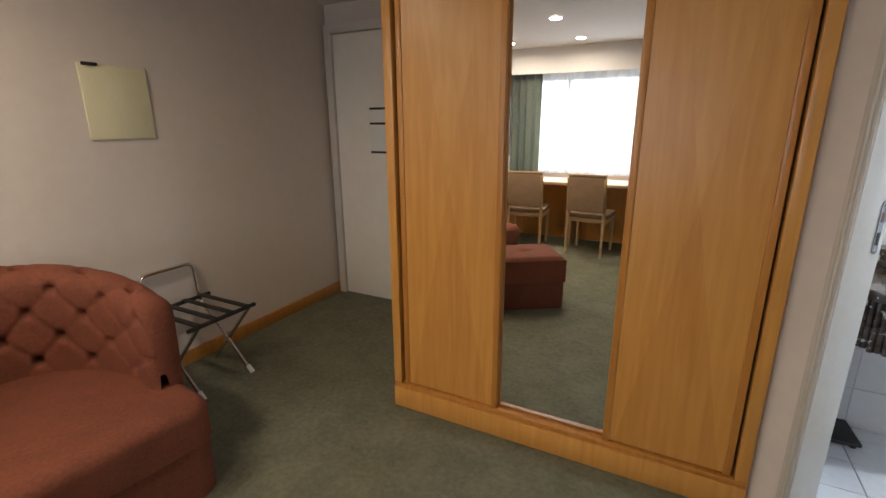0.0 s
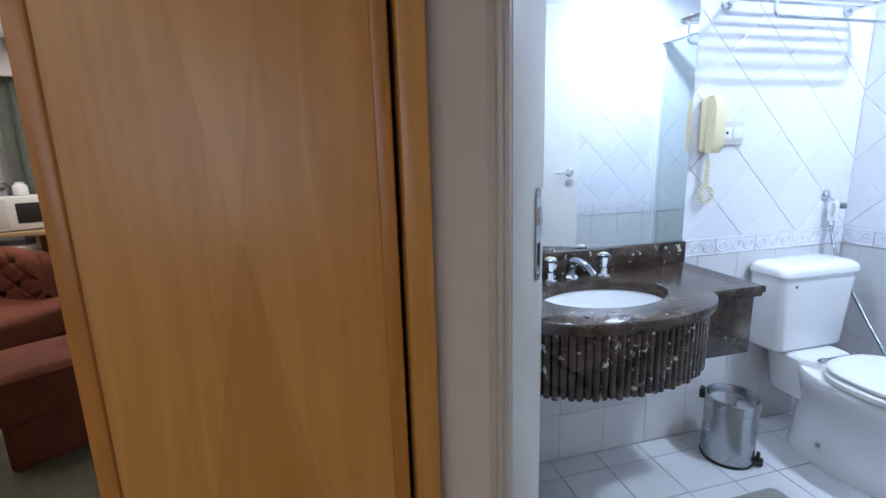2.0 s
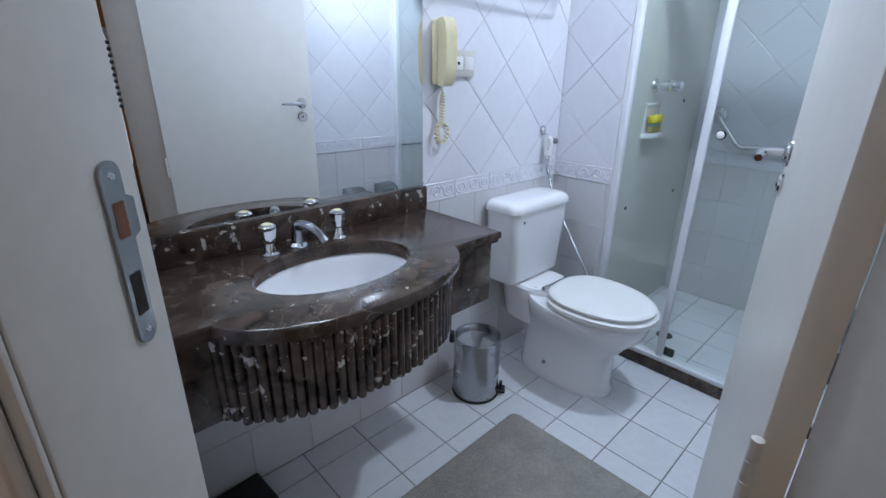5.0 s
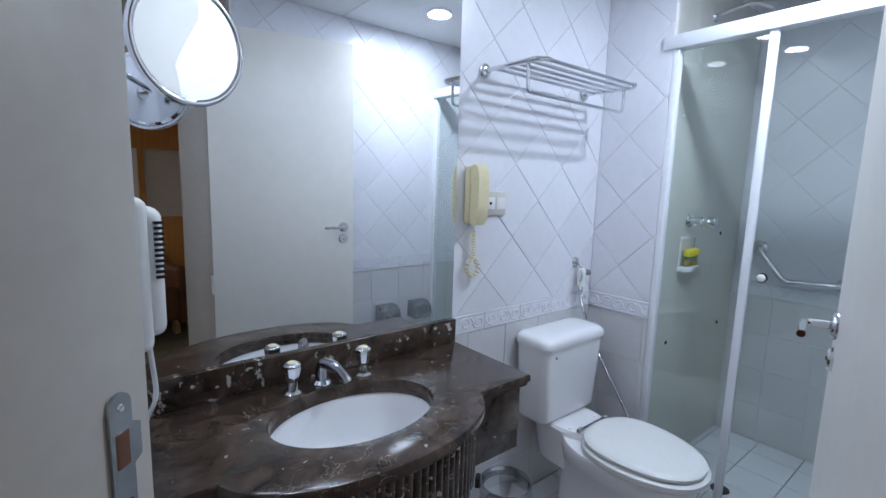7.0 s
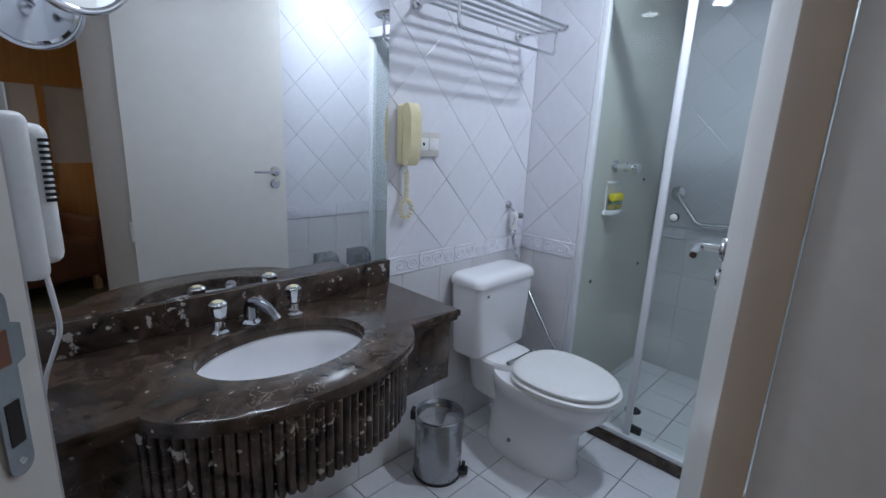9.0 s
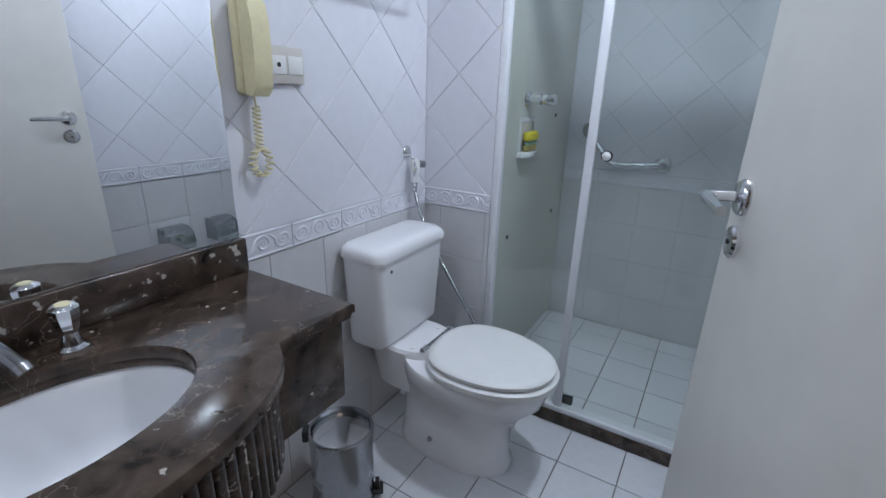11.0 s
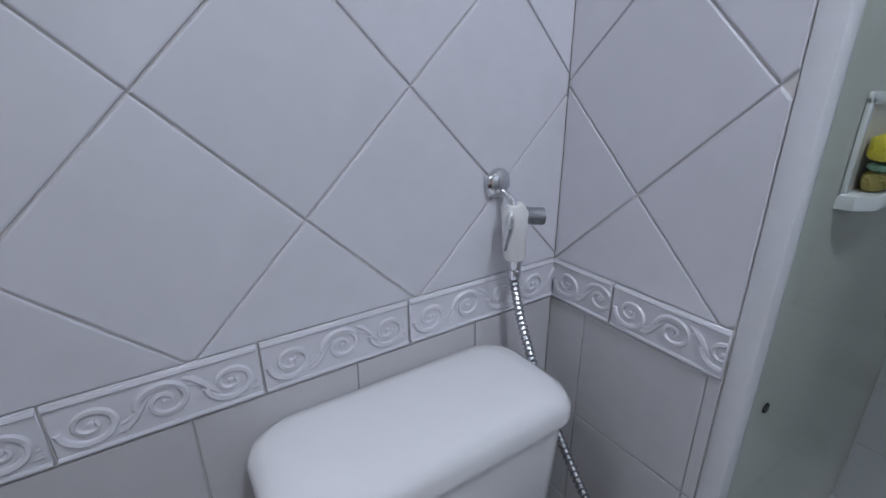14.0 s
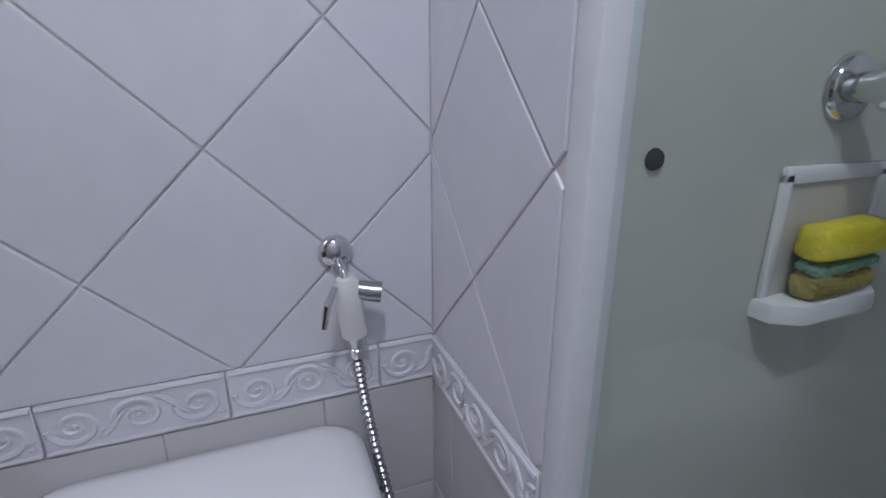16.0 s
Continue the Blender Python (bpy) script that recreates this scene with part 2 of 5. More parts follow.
def to_mesh(name, bm, material, soft=True):
    bmesh.ops.recalc_face_normals(bm, faces=bm.faces)
    if soft:
        smooth(bm)
    me = bpy.data.meshes.new(name)
    bm.to_mesh(me)
    bm.free()
    me.materials.append(material)
    return me


def part(name, bm, material, parent=None, label="", soft=True):
    ob = new(name, to_mesh(name, bm, material, soft))
    ob.parent = parent
    if label:
        tagged(ob, label)
    return ob


def thing(name, label, category, group="", kind="", at=None):
    ob = new(name)
    if at is not None:
        ob.matrix_world = at
    return tagged(ob, label, category, group, kind)


def structure(name, bm, material, label, category, soft=True):
    return tagged(part(name, bm, material, None, "", soft), label, category, "", "structure")


def box(x0, y0, z0, x1, y1, z1, bevel=0.0, segs=2, bm=None, m=None):
    own = bmesh.new()
    bmesh.ops.create_cube(own, size=1)
    bmesh.ops.transform(own, matrix=Matrix.Translation(((x0 + x1) / 2, (y0 + y1) / 2, (z0 + z1) / 2)) @ Matrix.Diagonal((abs(x1 - x0), abs(y1 - y0), abs(z1 - z0), 1)), verts=own.verts)
    if bevel:
        bmesh.ops.bevel(own, geom=own.edges[:], offset=bevel, segments=segs, affect="EDGES", profile=0.5)
    if m is not None:
        bmesh.ops.transform(own, matrix=m, verts=own.verts)
    return join(bm, own)


def join(bm, own):
    if bm is None:
        return own
    me = bpy.data.meshes.new("tmp")
    own.to_mesh(me)
    own.free()
    bm.from_mesh(me)
    bpy.data.meshes.remove(me)
    return bm


def lathe(profile, segs=32, m=None, bm=None, sx=1.0, sy=1.0):
    """A body of revolution round z from (radius, height) pairs."""
    own = bmesh.new()
    rings = []
    for r, z in profile:
        if r < 1e-5:
            rings.append([own.verts.new((0, 0, z))])
        else:
            rings.append([own.verts.new((r * sx * math.cos(2 * math.pi * i / segs), r * sy * math.sin(2 * math.pi * i / segs), z)) for i in range(segs)])
    for a, b in zip(rings, rings[1:]):
        for i in range(segs):
            j = (i + 1) % segs
            q = [a[i % len(a)], a[j % len(a)], b[j % len(b)], b[i % len(b)]]
            q = list(dict.fromkeys(q))
            if len(q) > 2:
                own.faces.new(q)
    if m is not None:
        bmesh.ops.transform(own, matrix=m, verts=own.verts)
    return join(bm, own)


def tube(pts, r, sides=10, bm=None, closed=False):
    """A round tube along a line of points."""
    own = bmesh.new()
    pts = [Vector(p) for p in pts]
    n = len(pts)
    rings, up = [], None
    for i, p in enumerate(pts):
        a = pts[(i - 1) % n] if closed or i else p
        b = pts[(i + 1) % n] if closed or i < n - 1 else p
        d = (b - a).normalized()
        if up is None:
            up = d.orthogonal().normalized()
        up = (up - d * up.dot(d)).normalized()
        side = d.cross(up)
        rr = r[i] if isinstance(r, (list, tuple)) else r
        rings.append([own.verts.new(p + rr * (math.cos(2 * math.pi * k / sides) * up + math.sin(2 * math.pi * k / sides) * side)) for k in range(sides)])
    pairs = list(zip(rings, rings[1:])) + ([(rings[-1], rings[0])] if closed else [])
    for a, b in pairs:
        for k in range(sides):
            own.faces.new((a[k], a[(k + 1) % sides], b[(k + 1) % sides], b[k]))
    if not closed:
        own.faces.new(rings[0]), own.faces.new(rings[-1])
    return join(bm, own)


def arc(c, r, a0, a1, u, v, n=8):
    c, u, v = Vector(c), Vector(u), Vector(v)
    return [c + r * (math.cos(radians(a0 + (a1 - a0) * i / n)) * u + math.sin(radians(a0 + (a1 - a0) * i / n)) * v) for i in range(n + 1)]


def fillet(pts, r, n=5):
    """Rounds the inner corners of a line of points."""
    pts = [Vector(p) for p in pts]
    out = [pts[0]]
    for a, b, c in zip(pts, pts[1:], pts[2:]):
        p, q = b + (a - b).normalized() * r, b + (c - b).normalized() * r
        out += [p.lerp(b, t / n).lerp(b.lerp(q, t / n), t / n) for t in range(n + 1)]
    return out + [pts[-1]]


def prism(outline, z0, z1, bm=None, m=None, bevel=0.0, segs=2):
    """A flat outline (x, y) pulled up from z0 to z1, with its top edge rounded."""
    own = bmesh.new()
    f = own.faces.new([own.verts.new((x, y, z0)) for x, y in outline])
    ex = bmesh.ops.extrude_face_region(own, geom=[f])
    top = [v for v in ex["geom"] if isinstance(v, bmesh.types.BMVert)]
    bmesh.ops.translate(own, vec=(0, 0, z1 - z0), verts=top)
    if bevel:
        tops = set(top)
        bmesh.ops.bevel(own, geom=[e for e in own.edges if e.verts[0] in tops and e.verts[1] in tops], offset=bevel, segments=segs, affect="EDGES", profile=0.5)
    if m is not None:
        bmesh.ops.transform(own, matrix=m, verts=own.verts)
    return join(bm, own)


def frame_of(origin, u, w):
    """Local x along u, y along w, z their cross product (out of the wall)."""
    u, w = Vector(u).normalized(), Vector(w).normalized()
    z = u.cross(w)
    return Matrix(((u.x, w.x, z.x, origin[0]), (u.y, w.y, z.y, origin[1]), (u.z, w.z, z.z, origin[2]), (0, 0, 0, 1)))


# ---- large structure ----
NY = 2.687           # bathroom wall behind basin and toilet
WX = 0.80            # bathroom wall beside the door
SY = 1.39            # bathroom wall behind the open door
RX = 2.675           # short return wall, and the shower screen's plane
SHY = 2.402           # shower side wall
BX = 3.65            # shower back wall
LX = -2.36           # bedroom wall with the paper notice
DA, DD, DN = Vector((0.695, 1.795)), Vector((0.72, -0.694)).normalized(), Vector((0.694, 0.72)).normalized()
DW, DT = 0.66, 0.135  # doorway width, wall depth
GY, T = 1.864, 0.12   # wardrobe front, wall thickness
DIAG = frame_of((DA.x, DA.y, 0), (DD.x, DD.y, 0), (DN.x, DN.y, 0))  # x along the doorway, y into the bathroom


def wall(name, x0, y0, x1, y1, material, label, z0=-0.1, z1=CEIL):
    return structure(name, box(x0, y0, z0, x1, y1, z1), material, label, "wall", False)


structure("floor_bedroom", box(-2.6, -2.7, -0.1, 2.0, 3.3, -0.012), CARPET, "sage green cut-pile carpet, trodden in patches", "floor", False)
floor_bath = structure("floor_bathroom", prism([(WX - 0.02, 2.0), (0.83, 1.88), (1.30, 1.42), (1.36, SY - 0.02), (BX + 0.02, SY - 0.02), (BX + 0.02, NY + 0.02), (WX - 0.02, NY + 0.02)], -0.011, -0.004), FGROUT, "white square floor tiles with dark joints", "floor", False)
wall_north = wall("wall_north", WX - 0.1, NY, RX + 0.3, NY + T, GROUT, "white glazed tiles laid diagonally above a relief border")
wall("wall_west", WX - 0.1, 1.955, WX, NY, TILE, "plain white bathroom wall beside the doorway")
wall_south = wall("wall_south", 1.40, SY - T, BX + T, SY, GROUT, "white tiled wall behind the open door")
wall_return = wall("wall_return", RX, SHY - 0.017, RX + 0.02, NY, GROUT, "narrow tiled wall beside the shower")
wall("wall_shower_side", RX + 0.021, SHY, BX + T, NY - 0.002, PANEL, "plain grey-green shower wall with soap niche")
wall_back = wall("wall_shower_back", BX, SY, BX + T, SHY - 0.001, GROUT, "diagonally tiled shower wall with grab rail")
wall("wall_bedroom_side", LX - T, -2.6, LX, 3.2, PAINT, "cream painted bedroom wall")
wall("wall_entrance", LX, 3.12, -0.9, 3.12 + T, PAINT, "cream wall round the entrance door")
wall("wall_closet", -0.97, 2.47, WX - 0.101, 3.119, PAINT, "cream wall behind the wardrobe")
wall("wall_bedroom_east", 1.76, -2.6, 1.76 + T, 0.80, PAINT, "cream painted bedroom wall")
# window wall with one wide opening
WY, WX0, WX1, WZ0, WZ1 = -2.45, -2.02, 0.55, 0.80, 1.95
ww = box(LX, WY - T, -0.1, WX0, WY, CEIL)
box(WX1, WY - T, -0.1, 1.759, WY, CEIL, bm=ww)
box(WX0, WY - T, -0.1, WX1, WY, WZ0, bm=ww)
box(WX0, WY - T, WZ1, WX1, WY, CEIL, bm=ww)
structure("wall_window", ww, PAINT, "cream wall with a wide window", "wall", False)
# diagonal wall with the bathroom doorway
dw = box(-0.16, 0, -0.1, -0.012, DT, CEIL, m=DIAG)
box(DW + 0.012, 0, -0.1, 1.62, 0.13, CEIL, bm=dw, m=DIAG)
box(-0.012, 0, 2.10, DW + 0.012, DT, CEIL, bm=dw, m=DIAG)
structure("wall_doorway", dw, PAINT, "greyish cream wall with the bathroom doorway", "wall", False)
structure("ceiling_bedroom", box(-2.6, -2.7, CEIL, 2.0, 1.9, CEIL + 0.1), CEILP, "white painted bedroom ceiling", "ceiling", False)
structure("ceiling_entrance", box(-2.6, 1.901, CEIL, 0.69, 3.3, CEIL + 0.1), CEILP, "white painted entrance ceiling", "ceiling", False)
structure("ceiling_bathroom", box(0.691, 1.901, CEIL - 0.002, BX + 0.2, NY + 0.2, CEIL + 0.1), CEILP, "white bathroom ceiling", "ceiling", False)
structure("ceiling_bathroom_front", box(2.001, 1.25, CEIL - 0.002, BX + 0.2, 1.90, CEIL + 0.1), CEILP, "white bathroom ceiling", "ceiling", False)
structure("baseboard", box(LX, -2.4, -0.012, LX + 0.018, 3.12, 0.075, 0.004), WOODT, "varnished wooden baseboard", "baseboard")
structure("trim_cornice", box(LX + 0.0, WY + 0.28, 2.0, 1.7, WY + 0.31, CEIL - 0.001, 0.003), CEILP, "white curtain pelmet under the ceiling", "trim")
structure("trim_pelmet_side", box(LX + 0.001, WY + 0.311, 2.02, LX + 0.05, 1.2, CEIL - 0.001, 0.003), CEILP, "shallow white band along the ceiling", "trim")
structure("trim_column", box(LX + 0.001, -1.15, -0.01, LX + 0.06, -0.85, 2.019, 0.004), PAINT, "shallow cream wall pier", "trim")

# ---- bathroom door: frame, leaf, lock ----
doorway = tagged(thing("door_1", "ivory door frame with a steel strike plate", "door frame"), kind="structure")
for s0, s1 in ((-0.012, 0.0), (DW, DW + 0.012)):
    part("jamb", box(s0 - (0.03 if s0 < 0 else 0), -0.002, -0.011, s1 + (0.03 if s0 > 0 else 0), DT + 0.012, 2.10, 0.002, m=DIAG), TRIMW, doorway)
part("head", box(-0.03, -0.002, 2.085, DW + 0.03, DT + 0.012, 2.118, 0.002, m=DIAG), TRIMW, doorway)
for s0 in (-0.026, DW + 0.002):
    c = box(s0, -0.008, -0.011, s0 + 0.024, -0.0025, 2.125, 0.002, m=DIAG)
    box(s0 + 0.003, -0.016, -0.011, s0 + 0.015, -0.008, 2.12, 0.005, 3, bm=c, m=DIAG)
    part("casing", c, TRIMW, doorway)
strike_m = DIAG @ frame_of((0.0005, 0.112, 1.118), (0, 1, 0), (0, 0, 1)) @ Matrix.Diagonal((0.72, 0.70, 1, 1))
outline = [(-0.016, -0.1)] + [(0.016 * math.cos(a) , -0.1 + 0.016 * math.sin(a)) for a in [math.pi + i * math.pi / 8 for i in range(1, 8)]] + [(0.016, -0.1), (0.016, 0.02), (0.028, 0.026), (0.028, 0.068), (0.016, 0.074), (0.016, 0.1)] + [(0.016 * math.cos(a), 0.1 + 0.016 * math.sin(a)) for a in [i * math.pi / 8 for i in range(1, 8)]] + [(-0.016, 0.1)]
strike = part("strike_plate", prism(outline, 0.0, 0.003, m=strike_m), STEEL, doorway, "brushed steel strike plate")
for z0, z1 in ((0.025, 0.068), (-0.075, -0.02)):
    part("latch_hole", box(-0.009, z0, 0.0031, 0.009, z1, 0.0036, m=strike_m), wood("raw_wood_pocket", (0.10, 0.03, 0.012), (0.2, 0.07, 0.03)) if z0 > 0 else DARK, strike)
for z0 in (0.098, -0.098):
    part("screw", lathe([(0.0, 0.0045), (0.004, 0.0042), (0.005, 0.003)], 12, strike_m @ Matrix.Translation((0, z0, 0))), CHROME, strike)

HINGE, FREE = Vector((1.262, 1.478)), Vector((1.945, 1.642))
ld = (FREE - HINGE).normalized()
LEAF = frame_of((HINGE.x, HINGE.y, 0), (ld.x, ld.y, 0), (-ld.y, ld.x, 0))  # y out of the face towards the basin
leaf = thing("bathroom_door", "ivory laminate bathroom door standing open", "door")
part("leaf", box(0, -0.036, 0.004, 0.70, 0, 2.085, 0.0025, m=LEAF), DOORW, leaf)


def lever_set(side):
    s = 1 if side > 0 else -1
    y0 = 0 if s > 0 else -0.036
    m = LEAF @ Matrix.Translation((0.645, y0, 1.125)) @ frame_of((0, 0, 0), (1, 0, 0), (0, 0, 1)) @ Matrix.Diagonal((1, 1, -s, 1))
    rose = part("handle_rose", lathe([(0, 0), (0.027, 0), (0.027, 0.005), (0.023, 0.010), (0.012, 0.012), (0, 0.012)], 28, m), CHROME, leaf, "chrome door rose")
    pts = fillet([(0, 0, 0.008), (0, 0, 0.052), (-0.11, 0.0, 0.056)], 0.02)
    part("lever", tube([m @ p for p in pts], [0.0085] * (len(pts) - 1) + [0.007], 12), CHROME, rose, "chrome lever handle")
    k = m @ Matrix.Translation((0, -0.066, 0))
    esc = part("keyhole_rose", lathe([(0, 0), (0.025, 0), (0.025, 0.005), (0.021, 0.009), (0, 0.0095)], 28, k), CHROME, leaf, "chrome keyhole rose")
    part("keyhole", lathe([(0, 0.011), (0.004, 0.011), (0.004, 0.0094)], 12, k), BLACK, esc)


lever_set(1), lever_set(-1)
for hz in (0.25, 0.80, 1.85):
    part("hinge", lathe([(0, 0), (0.007, 0), (0.007, 0.028), (0.0055, 0.029), (0.007, 0.031), (0.007, 0.059), (0.0055, 0.06), (0.007, 0.062), (0.007, 0.09), (0, 0.09)], 12, LEAF @ Matrix.Translation((-0.008, 0.004, hz))), TRIMW, leaf, "painted butt hinge")

# ---- vanity ----
CX, FRONT, BULGE, HALF = 1.268, 2.31, 0.152, 0.335


def front_y(x, off=0.0):
    u = min(1.0, abs(x - CX) / (HALF + off * 0.5))
    k = (1 - u ** 2.2) ** 0.62
    return FRONT - off - BULGE * k


def counter_outline(off=0.0, x0=WX + 0.002, x1=1.817):
    n = 64
    xs = [x0 + (x1 - x0) * i / n for i in range(n + 1)]
    return [(x, front_y(x, off)) for x in xs] + [(x1, NY - 0.002), (x0, NY - 0.002)]


BOWL = (1.28, 2.425, 0.218, 0.152)


def slab_with_hole(outline, z0, z1, hole, bevel):
    """The counter slab: the outline and the elliptical cut-out bridged by one ring of faces."""
    own = bmesh.new()
    cx, cy, a, b = hole
    n = len(outline)
    ang = [math.atan2((y - cy) / b, (x - cx) / a) for x, y in outline]
    rows = []
    for k, (z, inset) in enumerate(((z0, 0), (z1 - bevel, 0), (z1 - bevel * 0.3, bevel * 0.3), (z1, bevel))):
        row = []
        for x, y in outline:
            d = Vector((cx - x, cy - y)).normalized() * inset
            row.append(own.verts.new((x + d.x, y + d.y, z)))
        rows.append(row)
    inner_t = [own.verts.new((cx + a * math.cos(t), cy + b * math.sin(t), z1)) for t in ang]
    inner_m = [own.verts.new((cx + a * 0.985 * math.cos(t), cy + b * 0.98 * math.sin(t), z1 - 0.006)) for t in ang]
    inner_b = [own.verts.new((cx + a * 0.985 * math.cos(t), cy + b * 0.98 * math.sin(t), z0)) for t in ang]
    seq = rows + [inner_t, inner_m, inner_b, rows[0]]
    for p, q in zip(seq, seq[1:]):
        for i in range(n):
            j = (i + 1) % n
            own.faces.new((p[i], p[j], q[j], q[i]))
    return own


vanity = thing("vanity", "dark brown marble vanity with fluted bowed front", "vanity")
ol = counter_outline()
fine = []
for (xa, ya), (xb, yb) in zip(ol, ol[1:] + ol[:1]):
    k = max(1, int(math.dist((xa, ya), (xb, yb)) / 0.03))
    fine += [(xa + (xb - xa) * i / k, ya + (yb - ya) * i / k) for i in range(k)]
part("countertop", slab_with_hole(fine, 0.778, 0.802, BOWL, 0.008), MARBLE, vanity)
part("lower_edge", slab_with_hole([(x, y + 0.012 if y < 2.6 else y) for x, y in fine], 0.762, 0.7775, BOWL, 0.004), MARBLE, vanity)
part("backsplash", box(WX + 0.004, NY - 0.022, 0.8025, 1.812, NY - 0.001, 0.888, 0.003), MARBLEF, vanity)
# apron: flat ends and the fluted bow
APZ0, APZ1 = 0.556, 0.7615
part("apron_end", box(CX + HALF, 2.335, APZ0, 1.80, 2.355, APZ1, 0.002), MARBLE, vanity)
part("apron_end", box(WX + 0.004, 2.335, APZ0, CX - HALF, 2.355, APZ1, 0.002), MARBLE, vanity)
part("side_panel", box(1.78, 2.357, APZ0, 1.80, NY - 0.002, APZ1, 0.002), MARBLE, vanity)
fl = []
length, prev = 0.0, None
N = 400
for i in range(N + 1):
    x = CX - HALF + 2 * HALF * i / N
    p = Vector((x, min(2.345, front_y(x) + 0.045)))
    if prev is not None:
        length += (p - prev).length
    prev = p
    fl.append((length, p))
count = 33
step = length / count
for i in range(count):
    target = (i + 0.5) * step
    p = min(fl, key=lambda q: abs(q[0] - target))[1]
    r = step * 0.5
    jag = 0.004 * math.sin(i * 2.3)
    part("flute", lathe([(0, APZ0 + jag), (r * 0.8, APZ0 + jag), (r * 1.02, APZ0 + 0.006 + jag), (r * 1.02, APZ1)], 12, Matrix.Translation((p.x, p.y, 0))), MARBLEF, vanity)
back = [(q[1].x, q[1].y + 0.008) for q in fl[::10]]
own = bmesh.new()
vb, vt = [own.verts.new((x, y, APZ0 + 0.01)) for x, y in back], [own.verts.new((x, y, APZ1)) for x, y in back]
vb2, vt2 = [own.verts.new((x, y + 0.02, APZ0 + 0.01)) for x, y in back], [own.verts.new((x, y + 0.02, APZ1)) for x, y in back]
for i in range(len(back) - 1):
    for a, b in ((vb, vt), (vt, vt2), (vt2, vb2), (vb2, vb)):
        own.faces.new((a[i], a[i + 1], b[i + 1], b[i]))
part("apron_back", own, MARBLE, vanity)

basin = thing("wash_basin", "white oval undermount wash basin", "basin")
cx, cy, a, b = BOWL
part("bowl", lathe([(1.06, 0.7615), (1.02, 0.7615), (0.985, 0.755), (0.95, 0.72), (0.82, 0.66), (0.55, 0.625), (0.2, 0.612), (0.12, 0.61), (0.12, 0.60), (0.2, 0.600), (0.57, 0.612), (0.86, 0.65), (1.0, 0.71), (1.06, 0.755), (1.06, 0.7615)], 56, Matrix.Translation((cx, cy, 0)), sx=a, sy=b), CERAMIC, basin)
part("drain", lathe([(0, 0.614), (0.02, 0.615), (0.027, 0.612), (0.027, 0.607)], 20, Matrix.Translation((cx, cy, 0))), CHROME, basin, "chrome drain")

faucet = thing("faucet", "chrome faucet with two faceted knobs", "faucet")
for kx in (1.181, 1.395):
    part("knob_base", lathe([(0, 0.8021), (0.026, 0.8021), (0.026, 0.806), (0.017, 0.811), (0.013, 0.835), (0, 0.835)], 24, Matrix.Translation((kx, 2.60, 0))), CHROME, faucet)
    part("knob", lathe([(0, 0.888), (0.016, 0.888), (0.024, 0.882), (0.024, 0.872), (0.019, 0.848), (0.014, 0.835), (0, 0.835)], 8, Matrix.Translation((kx, 2.60, 0))), CHROME, faucet)
part("spout_base", lathe([(0, 0.8021), (0.029, 0.8021), (0.029, 0.808), (0.021, 0.816), (0, 0.816)], 24, Matrix.Translation((1.270, 2.612, 0))), CHROME, faucet)
sp = fillet([(1.270, 2.612, 0.812), (1.270, 2.612, 0.866), (1.290, 2.560, 0.866), (1.303, 2.530, 0.838)], 0.022, 7)
part("spout", tube(sp, [0.018 - 0.005 * i / (len(sp) - 1) for i in range(len(sp))], 16), DCHROME, faucet)
part("aerator", tube([(1.3025, 2.531, 0.840), (1.306, 2.523, 0.829)], 0.0138, 16), STEEL, faucet)
for kx in (1.181, 1.395):
    part("knob_cap", lathe([(0, 0.8905), (0.011, 0.8900), (0.013, 0.8881)], 16, Matrix.Translation((kx, 2.60, 0))), PLASTY, faucet, "ivory knob cap")

mirror = thing("wall_mirror", "large frameless bathroom wall mirror", "mirror")
part("mirror_glass", box(WX + 0.004, NY - 0.008, 0.8895, 1.803, NY - 0.002, 2.22), MIRROR, mirror, soft=False)

# ---- toilet ----
TX = 2.345
toilet = thing("toilet", "white close-coupled toilet with closed lid", "toilet")


def egg(cxx, cyy, w, back_l, front_l, n=40):
    out = []
    for i in range(n):
        t = 2 * math.pi * i / n
        s, c = math.sin(t), math.cos(t)
        ll = back_l if s > 0 else front_l
        out.append((cxx + w * math.copysign(abs(c) ** 0.9, c), cyy + ll * math.copysign(abs(s) ** (0.75 if s > 0 else 1.0), s)))
    return out


def loft(sections):
    own = bmesh.new()
    rings = [[own.verts.new((x, y, z)) for x, y in o] for z, o in sections]
    for p, q in zip(rings, rings[1:]):
        for i in range(len(p)):
            j = (i + 1) % len(p)
            own.faces.new((p[i], p[j], q[j], q[i]))
    own.faces.new(rings[0]), own.faces.new(rings[-1])
    return own


